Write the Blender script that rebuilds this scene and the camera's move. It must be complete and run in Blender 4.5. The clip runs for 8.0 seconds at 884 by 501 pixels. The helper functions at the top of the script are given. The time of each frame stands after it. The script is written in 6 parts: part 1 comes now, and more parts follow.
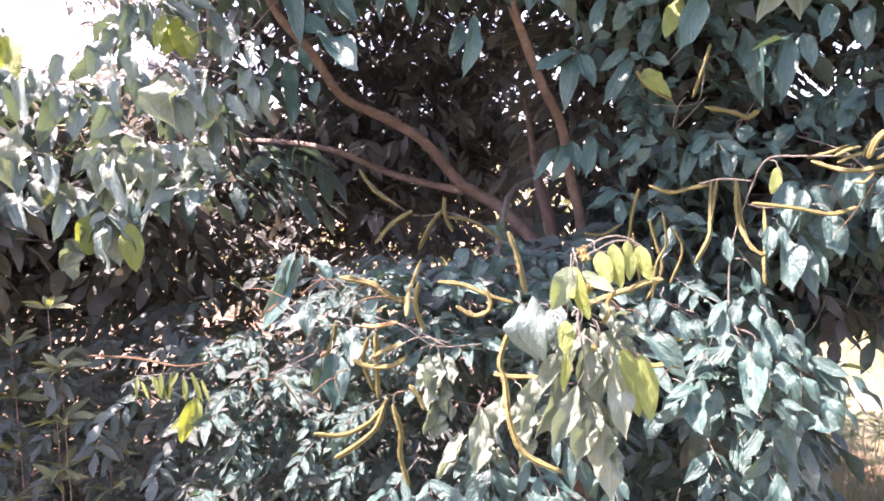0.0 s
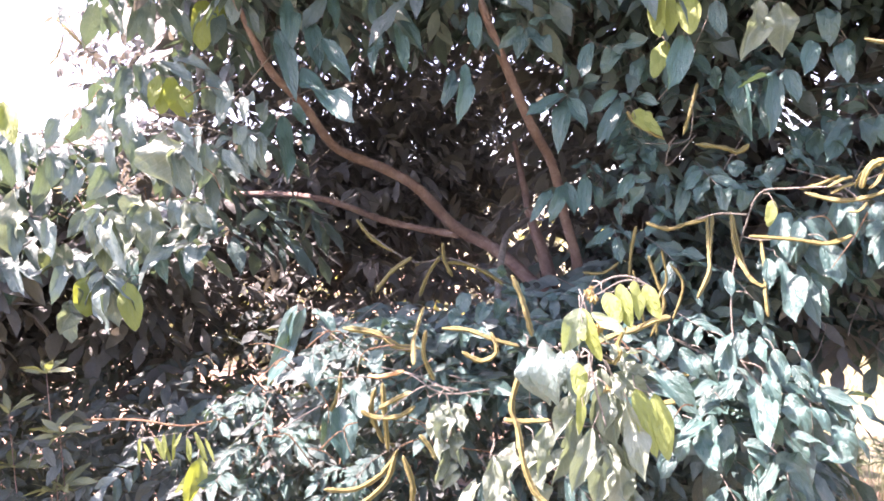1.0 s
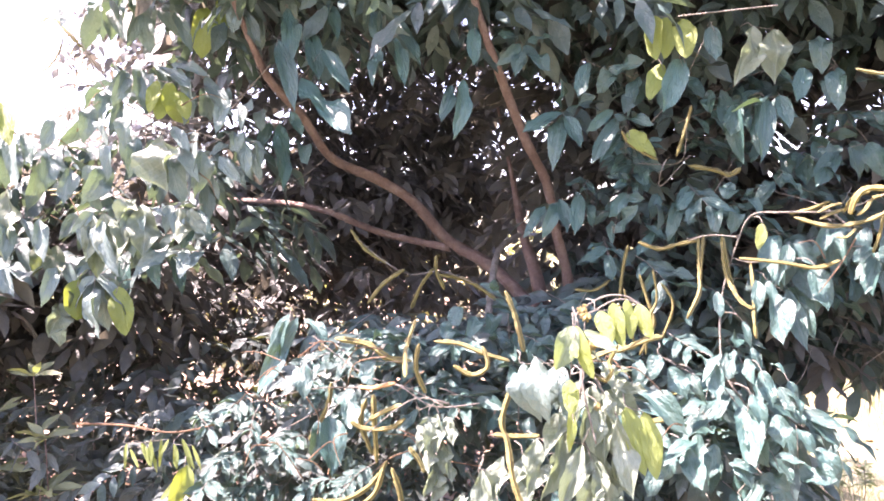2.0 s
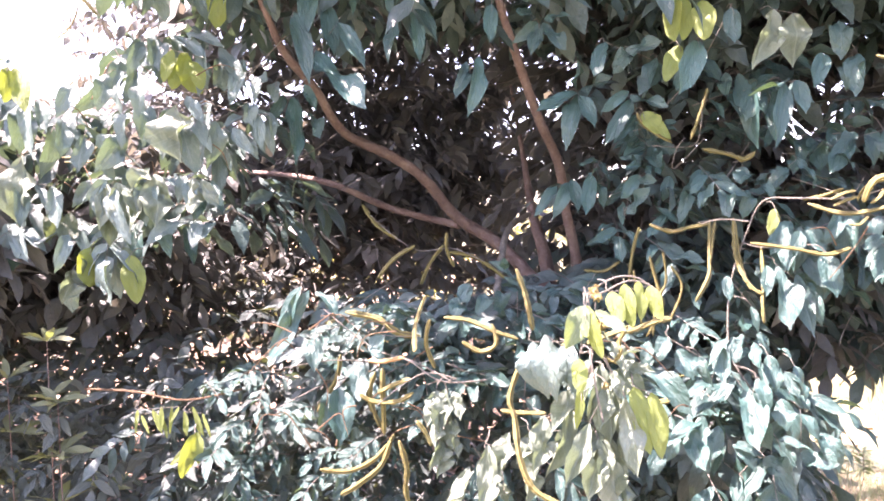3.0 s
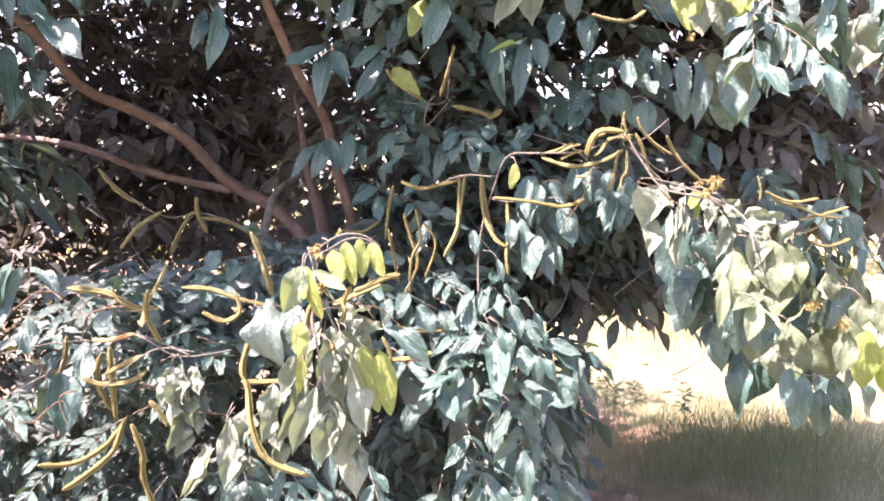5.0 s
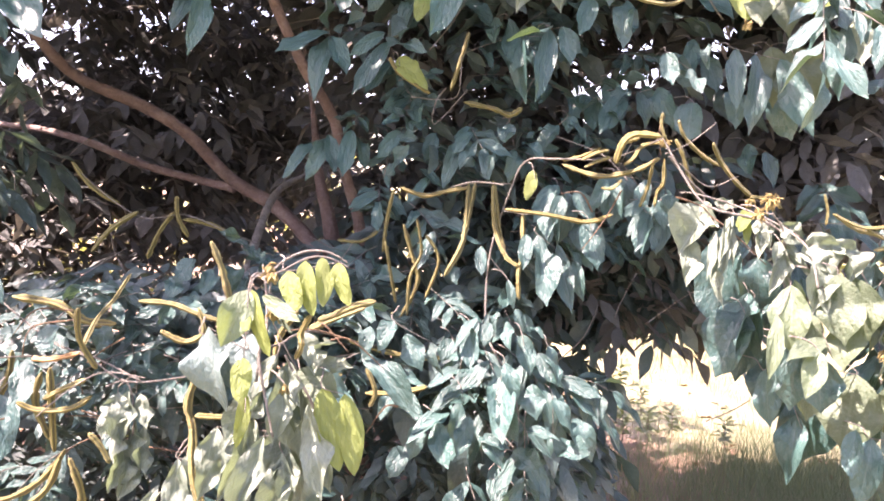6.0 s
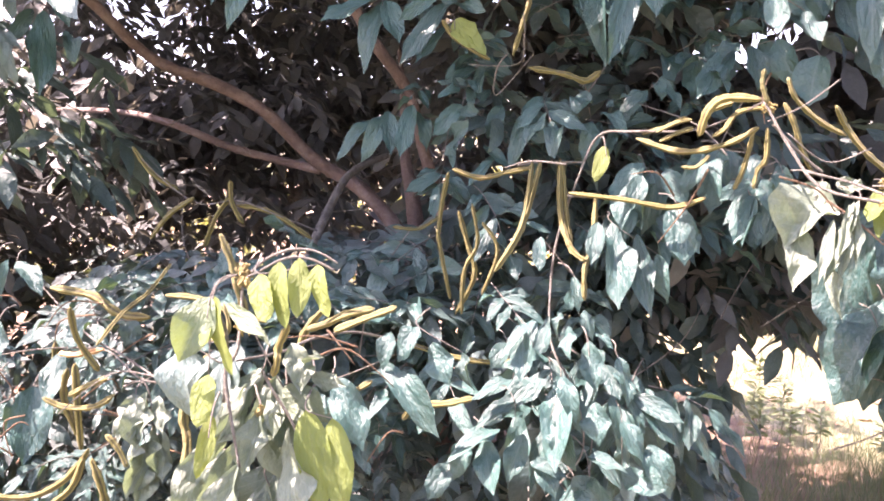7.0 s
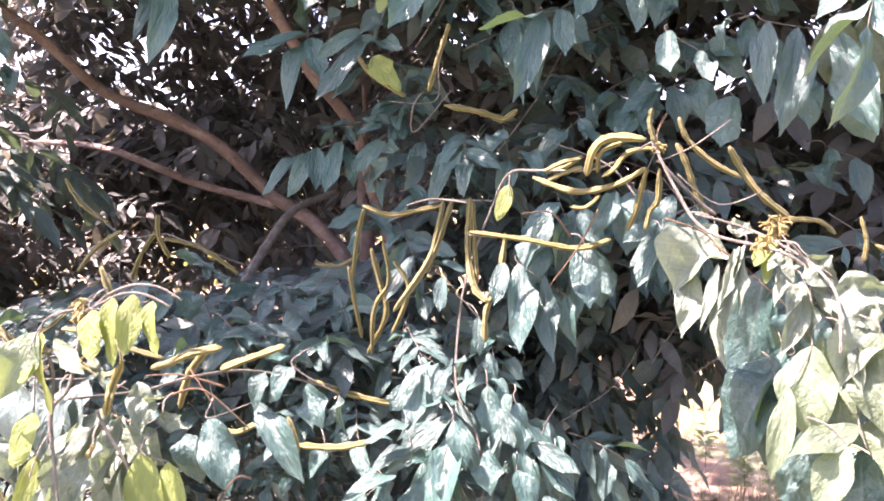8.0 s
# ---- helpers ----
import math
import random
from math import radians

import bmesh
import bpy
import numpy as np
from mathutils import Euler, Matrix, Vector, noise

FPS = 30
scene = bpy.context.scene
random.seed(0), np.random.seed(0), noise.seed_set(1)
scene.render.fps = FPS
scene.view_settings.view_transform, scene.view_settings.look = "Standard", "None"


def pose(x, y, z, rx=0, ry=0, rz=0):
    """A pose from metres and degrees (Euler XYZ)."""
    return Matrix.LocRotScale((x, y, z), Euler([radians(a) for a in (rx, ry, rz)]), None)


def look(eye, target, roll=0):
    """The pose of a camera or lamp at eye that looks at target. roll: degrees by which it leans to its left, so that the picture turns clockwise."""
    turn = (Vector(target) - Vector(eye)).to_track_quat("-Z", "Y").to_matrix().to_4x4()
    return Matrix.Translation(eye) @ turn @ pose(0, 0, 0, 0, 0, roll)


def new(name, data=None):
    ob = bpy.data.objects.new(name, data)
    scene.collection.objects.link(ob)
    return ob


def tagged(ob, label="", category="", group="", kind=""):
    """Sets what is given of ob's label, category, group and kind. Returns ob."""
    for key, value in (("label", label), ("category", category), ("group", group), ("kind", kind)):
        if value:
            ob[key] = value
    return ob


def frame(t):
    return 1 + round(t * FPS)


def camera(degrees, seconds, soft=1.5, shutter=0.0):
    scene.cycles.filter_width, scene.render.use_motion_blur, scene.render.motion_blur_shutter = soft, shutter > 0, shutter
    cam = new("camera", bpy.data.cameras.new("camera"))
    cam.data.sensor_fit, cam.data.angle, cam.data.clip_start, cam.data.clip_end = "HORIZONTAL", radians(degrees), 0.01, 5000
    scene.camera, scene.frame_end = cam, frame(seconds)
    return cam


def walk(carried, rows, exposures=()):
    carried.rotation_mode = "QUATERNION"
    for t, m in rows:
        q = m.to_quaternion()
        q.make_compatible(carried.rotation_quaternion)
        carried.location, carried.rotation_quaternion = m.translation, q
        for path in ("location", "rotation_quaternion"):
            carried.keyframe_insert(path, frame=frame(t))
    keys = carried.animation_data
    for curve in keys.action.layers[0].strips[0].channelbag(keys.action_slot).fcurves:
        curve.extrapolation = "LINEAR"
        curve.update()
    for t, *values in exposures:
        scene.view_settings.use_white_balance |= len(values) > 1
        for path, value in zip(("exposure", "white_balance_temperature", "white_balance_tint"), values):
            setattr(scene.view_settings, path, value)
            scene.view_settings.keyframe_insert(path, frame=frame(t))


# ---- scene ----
cam = camera(64.5, 8.0, soft=1.75)
METRES, EYE, TILT, LEAN, TURN = 1.0, 1.5, -5.0, 0.0, 0.0
ROWS = [
    (0.0, 0.0, 0.0, 0.0, 0.0, 0.0, -0.0),
    (0.5, -0.0211, -0.0131, -0.0019, -0.3, 1.95, 0.9),
    (1.0, -0.0295, -0.0034, 0.0103, -0.86, 3.4, 2.56),
    (1.5, -0.0341, -0.0078, 0.0162, -1.75, 4.38, 1.79),
    (3.0, -0.0573, -0.0204, 0.0139, -1.62, 2.42, -0.51),
    (3.5, -0.0518, -0.0079, 0.0133, -4.79, 0.37, -0.51),
    (4.0, -0.0238, 0.0186, 0.0187, -9.85, -1.13, -0.35),
    (4.5, 0.0249, 0.0229, 0.0062, -14.18, -0.37, -0.81),
    (5.0, 0.1186, 0.0058, 0.0013, -15.64, -0.54, 2.12),
    (6.5, 0.3193, 0.3044, 0.0474, -8.57, -0.65, -1.61),
    (7.0, 0.4363, 0.3455, 0.0545, -0.64, -2.37, 0.04),
    (7.5, 0.592, 0.3514, 0.0467, 2.06, -4.06, -2.05),
    (8.0, 0.6239, 0.3707, 0.0579, 0.72, 0.64, -0.93),
]
walk(cam, [(t, pose(0, 0, EYE, TILT, LEAN, TURN) @ pose(METRES * x, METRES * y, METRES * z, 90 + pitch, roll, yaw)) for t, x, y, z, yaw, pitch, roll in ROWS], exposures=[(0.0, 3.15, 7400.0, 44.0), (0.5, 3.28, 7350.0, 44.0), (1.0, 3.44, 7350.0, 44.0), (1.5, 3.57, 7300.0, 44.0), (3.0, 3.58, 7350.0, 44.0), (3.5, 3.49, 7400.0, 44.0), (4.0, 3.28, 7550.0, 44.0), (4.5, 3.22, 7650.0, 44.0), (6.5, 3.21, 7600.0, 44.0), (7.0, 3.29, 7500.0, 44.0), (7.5, 3.29, 7600.0, 44.0), (8.0, 3.34, 7450.0, 44.0)])

# ---- light
SUN_TURN, SUN_HEIGHT = -97.0, 62.0          # degrees from straight ahead (to the left: minus), and above the horizon
world = bpy.data.worlds.new("sky")
scene.world = world
world.use_nodes = True
wn = world.node_tree.nodes
sky = wn.new("ShaderNodeTexSky")
sky.sky_type, sky.sun_disc = "NISHITA", False
sky.sun_elevation, sky.sun_rotation = radians(SUN_HEIGHT), radians(SUN_TURN)
sky.dust_density, sky.air_density = 2.0, 1.0
wn["Background"].inputs["Strength"].default_value = 0.105
world.node_tree.links.new(sky.outputs[0], wn["Background"].inputs["Color"])
sun = new("sun", bpy.data.lights.new("sun", "SUN"))
sun.data.energy, sun.data.angle, sun.data.color = 4.4, radians(0.6), (1.0, 0.96, 0.90)
TO_SUN = Vector((math.sin(radians(SUN_TURN)) * math.cos(radians(SUN_HEIGHT)), math.cos(radians(SUN_TURN)) * math.cos(radians(SUN_HEIGHT)), math.sin(radians(SUN_HEIGHT))))
sun.matrix_world = look((0, 0, 6), Vector((0, 0, 6)) - TO_SUN)


# ---- materials
def material(name):
    m = bpy.data.materials.new(name)
    m.use_nodes = True
    return m, m.node_tree.nodes, m.node_tree.links, m.node_tree.nodes["Principled BSDF"]


def noise_tex(n, l, coord, scale, detail=4.0, rough=0.6):
    t = n.new("ShaderNodeTexNoise")
    t.inputs["Scale"].default_value, t.inputs["Detail"].default_value, t.inputs["Roughness"].default_value = scale, detail, rough
    l.new(coord, t.inputs["Vector"])
    return t.outputs["Fac"]


def ramp(n, l, fac, *stops):
    r = n.new("ShaderNodeValToRGB")
    while len(r.color_ramp.elements) < len(stops):
        r.color_ramp.elements.new(0.5)
    for e, (p, c) in zip(r.color_ramp.elements, stops):
        e.position, e.color = p, (*c, 1)
    l.new(fac, r.inputs["Fac"])
    return r.outputs["Color"]


def sums(n, l, op, a, b):
    m = n.new("ShaderNodeMath")
    m.operation = op
    for i, v in enumerate((a, b)):
        if isinstance(v, (int, float)):
            m.inputs[i].default_value = v
        else:
            l.new(v, m.inputs[i])
    return m.outputs[0]


def mix(n, l, fac, a, b, kind="MIX"):
    m = n.new("ShaderNodeMix")
    m.data_type, m.blend_type = "RGBA", kind
    for socket, v in ((m.inputs[0], fac), (m.inputs[6], a), (m.inputs[7], b)):
        if isinstance(v, (int, float)):
            socket.default_value = v
        elif isinstance(v, tuple):
            socket.default_value = (*v, 1)
        else:
            l.new(v, socket)
    return m.outputs[2]


def bump(n, l, height, strength, distance, normal=None):
    b = n.new("ShaderNodeBump")
    b.inputs["Strength"].default_value, b.inputs["Distance"].default_value = strength, distance
    l.new(height, b.inputs["Height"])
    if normal:
        l.new(normal, b.inputs["Normal"])
    return b.outputs["Normal"]


def leaf_material(name, dark, light, vein, glow, gloss, through_light, island=False, dust=0.13):
    """A leaf blade: midrib and side veins along its own UV, blotches, dust, and light that passes through it."""
    m, n, l, b = material(name)
    uv = n.new("ShaderNodeTexCoord")
    sep = n.new("ShaderNodeSeparateXYZ")
    l.new(uv.outputs["UV"], sep.inputs[0])
    across = sums(n, l, "ABSOLUTE", sums(n, l, "SUBTRACT", sep.outputs[0], 0.5), 0.0)
    rib = sums(n, l, "LESS_THAN", across, 0.022)
    run = sums(n, l, "SUBTRACT", sums(n, l, "MULTIPLY", sep.outputs[1], 8.0), sums(n, l, "MULTIPLY", across, 4.0))
    side = sums(n, l, "PINGPONG", run, 0.5)
    vein_soft = sums(n, l, "MAXIMUM", sums(n, l, "SUBTRACT", 1.0, sums(n, l, "MULTIPLY", side, 8.0)), 0.0)
    veins = sums(n, l, "MAXIMUM", rib, sums(n, l, "MULTIPLY", vein_soft, 0.5))
    if island:
        info = n.new("ShaderNodeNewGeometry").outputs["Random Per Island"]
    else:
        info = n.new("ShaderNodeObjectInfo").outputs["Random"]
    blot = noise_tex(n, l, uv.outputs["Object"], 5.0 if not island else 30.0, 5.0)
    tone = sums(n, l, "ADD", sums(n, l, "MULTIPLY", info, 0.55), sums(n, l, "MULTIPLY", blot, 0.45))
    colour = mix(n, l, tone, dark, light)
    colour = mix(n, l, sums(n, l, "MULTIPLY", veins, 0.28), colour, vein)
    speck = noise_tex(n, l, uv.outputs["Object"], 26.0 if not island else 160.0, 6.0, 0.7)
    dusty = ramp(n, l, speck, (0.5, (0, 0, 0)), (0.75, (1, 1, 1)))
    colour = mix(n, l, sums(n, l, "MULTIPLY", dusty, dust), colour, (0.42, 0.40, 0.36))
    l.new(colour, b.inputs["Base Color"])
    l.new(sums(n, l, "ADD", sums(n, l, "MULTIPLY", speck, 0.25), gloss), b.inputs["Roughness"])
    b.inputs["Specular IOR Level"].default_value = 0.5
    nrm = bump(n, l, side, 0.22, 0.0025)
    nrm = bump(n, l, speck, 0.22, 0.004, bump(n, l, blot, 0.55, 0.016, nrm))
    l.new(nrm, b.inputs["Normal"])
    tr = n.new("ShaderNodeBsdfTranslucent")
    tr_col = mix(n, l, sums(n, l, "MULTIPLY", veins, 0.5), glow, tuple(c * 0.6 for c in glow))
    l.new(tr_col, tr.inputs["Color"])
    both = n.new("ShaderNodeMixShader")
    both.inputs[0].default_value = through_light
    l.new(b.outputs[0], both.inputs[1])
    l.new(tr.outputs[0], both.inputs[2])
    l.new(both.outputs[0], n["Material Output"].inputs["Surface"])
    return m


LEAF = {
    "mature": leaf_material("mature_leaf", (0.013, 0.043, 0.041), (0.037, 0.106, 0.097), (0.12, 0.18, 0.16), (0.12, 0.22, 0.06), 0.25, 0.09, dust=0.14),
    "young": leaf_material("young_leaf", (0.088, 0.138, 0.032), (0.175, 0.228, 0.060), (0.27, 0.32, 0.12), (0.32, 0.40, 0.05), 0.46, 0.34, dust=0.09),
    "pale": leaf_material("pale_green_leaf", (0.070, 0.118, 0.070), (0.145, 0.205, 0.122), (0.32, 0.40, 0.24), (0.30, 0.42, 0.10), 0.42, 0.24, dust=0.16),
    "limp": leaf_material("limp_new_leaf", (0.070, 0.106, 0.082), (0.150, 0.198, 0.150), (0.34, 0.42, 0.34), (0.24, 0.34, 0.16), 0.36, 0.16, dust=0.20),
    # lighter copy of the mature leaf: strong sun glare put into its colour
    "dusty": leaf_material("glare_leaf", (0.045, 0.090, 0.088), (0.125, 0.195, 0.185), (0.22, 0.28, 0.25), (0.16, 0.26, 0.1), 0.30, 0.12, dust=0.22),
    "dull": leaf_material("dull_olive_leaf", (0.030, 0.056, 0.036), (0.072, 0.108, 0.064), (0.15, 0.19, 0.11), (0.22, 0.30, 0.08), 0.40, 0.14, dust=0.10),
}
CROWN = leaf_material("crown_leaf", (0.040, 0.047, 0.049), (0.076, 0.091, 0.090), (0.13, 0.14, 0.13), (0.22, 0.205, 0.155), 0.38, 0.22, island=True)
INNER = leaf_material("inner_leaf", (0.020, 0.044, 0.045), (0.050, 0.096, 0.094), (0.12, 0.16, 0.15), (0.14, 0.22, 0.10), 0.32, 0.14, island=True)
SHRUB_LEAF = leaf_material("shrub_leaf", (0.028, 0.045, 0.048), (0.062, 0.092, 0.094), (0.16, 0.18, 0.13), (0.2, 0.24, 0.06), 0.42, 0.12, island=True)
SCRUB_LEAF = leaf_material("scrub_leaf", (0.07, 0.08, 0.055), (0.17, 0.175, 0.125), (0.22, 0.22, 0.16), (0.26, 0.27, 0.14), 0.4, 0.2, island=True)
FAR_LEAF = leaf_material("far_leaf", (0.09, 0.11, 0.05), (0.22, 0.23, 0.12), (0.26, 0.27, 0.15), (0.4, 0.42, 0.1), 0.4, 0.25, island=True)


def bark_material(name, a, b_col, c, scale):
    m, n, l, b = material(name)
    co = n.new("ShaderNodeTexCoord").outputs["Object"]
    big, fine = noise_tex(n, l, co, scale, 5), noise_tex(n, l, co, scale * 9, 8, 0.7)
    col = ramp(n, l, sums(n, l, "ADD", sums(n, l, "MULTIPLY", big, 0.6), sums(n, l, "MULTIPLY", fine, 0.4)), (0.3, a), (0.5, b_col), (0.72, c))
    l.new(col, b.inputs["Base Color"])
    b.inputs["Roughness"].default_value = 0.85
    l.new(bump(n, l, fine, 1.0, 0.008, bump(n, l, big, 0.6, 0.02)), b.inputs["Normal"])
    return m


BARK = bark_material("red_brown_bark", (0.080, 0.055, 0.048), (0.160, 0.112, 0.097), (0.28, 0.23, 0.20), 14)
TWIG = bark_material("grey_twig_bark", (0.080, 0.076, 0.064), (0.165, 0.158, 0.137), (0.31, 0.30, 0.27), 40)

DRY_TWIG = bark_material("dry_brown_twig", (0.075, 0.045, 0.028), (0.16, 0.10, 0.058), (0.27, 0.19, 0.115), 60)
DRY_FLOWER = bark_material("dried_flower", (0.17, 0.125, 0.045), (0.34, 0.27, 0.10), (0.48, 0.42, 0.2), 60)


def pod_material(name, groove, ridge, pale):
    m, n, l, b = material(name)
    tc = n.new("ShaderNodeTexCoord")
    sep = n.new("ShaderNodeSeparateXYZ")
    l.new(tc.outputs["UV"], sep.inputs[0])
    fuzz = noise_tex(n, l, tc.outputs["Object"], 90, 6, 0.7)
    patch = noise_tex(n, l, tc.outputs["Object"], 22, 4)
    shift = sums(n, l, "MULTIPLY", sums(n, l, "SUBTRACT", patch, 0.5), 0.25)
    stripe = sums(n, l, "PINGPONG", sums(n, l, "ADD", sums(n, l, "MULTIPLY", sep.outputs[0], 4.0), shift), 0.5)
    rnd = n.new("ShaderNodeObjectInfo").outputs["Random"]
    col = ramp(n, l, stripe, (0.05, groove), (0.14, ridge), (0.36, pale))
    col = mix(n, l, sums(n, l, "MULTIPLY", rnd, 0.5), col, mix(n, l, stripe, (0.04, 0.045, 0.012), (0.20, 0.20, 0.07)))
    col = mix(n, l, sums(n, l, "MULTIPLY", fuzz, 0.4), col, groove)
    brown = ramp(n, l, patch, (0.55, (0, 0, 0)), (0.72, (1, 1, 1)))
    col = mix(n, l, sums(n, l, "MULTIPLY", brown, 0.3), col, (0.13, 0.075, 0.03))
    l.new(col, b.inputs["Base Color"])
    b.inputs["Roughness"].default_value = 0.7
    b.inputs["Sheen Weight"].default_value = 0.08
    l.new(bump(n, l, fuzz, 0.8, 0.004, bump(n, l, patch, 0.7, 0.01)), b.inputs["Normal"])
    return m


POD = pod_material("furry_pod", (0.022, 0.018, 0.004), (0.088, 0.078, 0.015), (0.165, 0.145, 0.034))
RIPE_POD = pod_material("reddish_pod", (0.16, 0.06, 0.02), (0.40, 0.17, 0.06), (0.5, 0.3, 0.12))


# ---- meshes
def link_mesh(name, verts, faces, mat, uvs=None, smooth=True):
    me = bpy.data.meshes.new(name)
    me.from_pydata(verts, [], faces)
    me.materials.append(mat)
    if uvs is not None:
        layer = me.uv_layers.new(name="UVMap")
        idx = np.empty(len(me.loops), dtype=np.int32)
        me.loops.foreach_get("vertex_index", idx)
        layer.data.foreach_set("uv", np.asarray(uvs, dtype=np.float32)[idx].ravel())
    if smooth:
        me.polygons.foreach_set("use_smooth", np.ones(len(me.polygons), dtype=bool))
    me.update()
    return me


def blade(na, nc, curl, fold, wave, seed, tip=1.0, ragged=0.0, full=0.85):
    """A leaf blade of length and width 1, along y, its face to z: widest below its middle, drawn out into a drip tip."""
    r = random.Random(seed)
    ph, twist, bend = r.uniform(0, 6.3), r.uniform(-0.6, 0.6), r.uniform(-0.35, 0.35)
    lobes = [(r.uniform(1.2, 2.2), r.uniform(0, 6.3), r.uniform(3.5, 5.5), r.uniform(0, 6.3)) for _ in (0, 1)]
    verts, uvs, faces = [], [], []
    for i in range(na + 1):
        t = i / na
        w = 0.5 * (math.sin(math.pi * t ** 0.9) ** full if 0 < t < 1 else 0.0)
        end = max(0.0, (t - 0.76) / 0.24)
        w *= 1 - 0.6 * end * end * (3 - 2 * end) * tip
        w = max(w, 0.014)
        tear = [1 - ragged * (0.30 + 0.20 * math.sin(6.283 * a * t + b) + 0.14 * math.sin(6.283 * c * t + d)) for a, b, c, d in lobes]
        for j in range(nc + 1):
            u = 2 * j / nc - 1
            edge = 1 + 0.05 * math.sin(9 * t + ph + (2 if u > 0 else 0)) * abs(u)
            x = u * w * edge * tear[u > 0] + bend * (t * t - 0.6 * t)
            z = 0.3 * fold * abs(u) * w - curl * t * t + 0.8 * wave * math.sin(7.5 * t + ph + 1.3 * (u > 0)) * abs(u) * w
            z += 0.25 * wave * math.sin(17 * t + 2 * ph + 2.1 * (u > 0)) * u * u * w
            z += twist * u * w * t
            if ragged > 0.15:          # wilted: winding and crumpled
                x += 0.09 * t * math.sin(6.5 * t + ph) + 0.05 * w * math.sin(15 * t + 2 * ph)
                z += 0.13 * w * math.sin(12 * t + 2.6 * u + ph) + 0.06 * w * math.sin(21 * t - 4.1 * u + 2 * ph)
            verts.append((x, t, z))
            uvs.append((0.5 + 0.5 * u, t))
    s = nc + 1
    for i in range(na):
        for j in range(nc):
            faces.append((i * s + j, i * s + j + 1, (i + 1) * s + j + 1, (i + 1) * s + j))
    return verts, uvs, faces


def tube(path, sides, flute=0.0, lobes=4, taper_ends=False, wobble=0.0, seed=0):
    """Sweeps a ring along a smooth line through the (x, y, z, radius) rows of path; flute presses furrows into it."""
    r = random.Random(seed)
    pts = [np.array(p, dtype=float) for p in path]
    line = []
    for i in range(len(pts) - 1):
        a, b, c, d = pts[max(i - 1, 0)], pts[i], pts[i + 1], pts[min(i + 2, len(pts) - 1)]
        steps = 6
        for k in range(steps + (i == len(pts) - 2)):
            t = k / steps
            line.append(0.5 * (2 * b + (c - a) * t + (2 * a - 5 * b + 4 * c - d) * t * t + (3 * b - a - 3 * c + d) * t ** 3))
    n = len(line)
    verts, uvs, faces = [], [], []
    side = None
    for i, p in enumerate(line):
        tan = Vector(line[min(i + 1, n - 1)][:3] - line[max(i - 1, 0)][:3]).normalized()
        if side is None:
            side = tan.orthogonal().normalized()
        side = (side - tan * side.dot(tan)).normalized()
        up = tan.cross(side)
        s = i / (n - 1)
        rad = p[3]
        if taper_ends:
            rad *= min(1.0, 0.30 + 1.25 * math.sin(math.pi * s) ** 0.6)
            rad *= 1 + 0.11 * math.sin(s * 27 + seed) + 0.09 * math.sin(s * 49 + 2 * seed) + 0.06 * math.sin(s * 83 + 3 * seed)
        rad *= 1 + wobble * (r.random() - 0.5)
        for j in range(sides):
            an = 2 * math.pi * j / sides
            k = rad * (1 - flute * (0.5 + 0.5 * math.cos(lobes * an)))
            q = Vector(p[:3]) + side * (math.cos(an) * k) + up * (math.sin(an) * k * (0.62 if flute else 1))
            verts.append(tuple(q))
            uvs.append((j / sides, s))
    for i in range(n - 1):
        for j in range(sides):
            a, b = i * sides + j, i * sides + (j + 1) % sides
            faces.append((a, b, b + sides, a + sides))
    faces.append(tuple(range(sides))[::-1])
    faces.append(tuple(range((n - 1) * sides, n * sides)))
    return verts, uvs, faces


def thing(name, at, label, category, group="", kind=""):
    ob = new(name)
    ob.location = at
    ob.empty_display_size = 0.1
    return tagged(ob, label, category, group, kind)


def part(name, me, parent, m=None, label=""):
    """One mesh under a thing or a part, at the pose m in its parent's space."""
    ob = new(name, me)
    ob.parent = parent
    if m is not None:
        ob.matrix_basis = m
    return tagged(ob, label)


def aim(base, tip, width, normal, depth=None):
    """The pose and size that lay a blade of length 1 from base to tip, its face to normal."""
    y = Vector(tip) - Vector(base)
    long = y.length
    y.normalize()
    z = Vector(normal) - y * Vector(normal).dot(y)
    if z.length < 1e-4:
        z = y.orthogonal()
    z.normalize()
    x = y.cross(z)
    return Matrix(((x.x * width, y.x * long, z.x * (depth or long), base[0]), (x.y * width, y.y * long, z.y * (depth or long), base[1]),
                   (x.z * width, y.z * long, z.z * (depth or long), base[2]), (0, 0, 0, 1)))


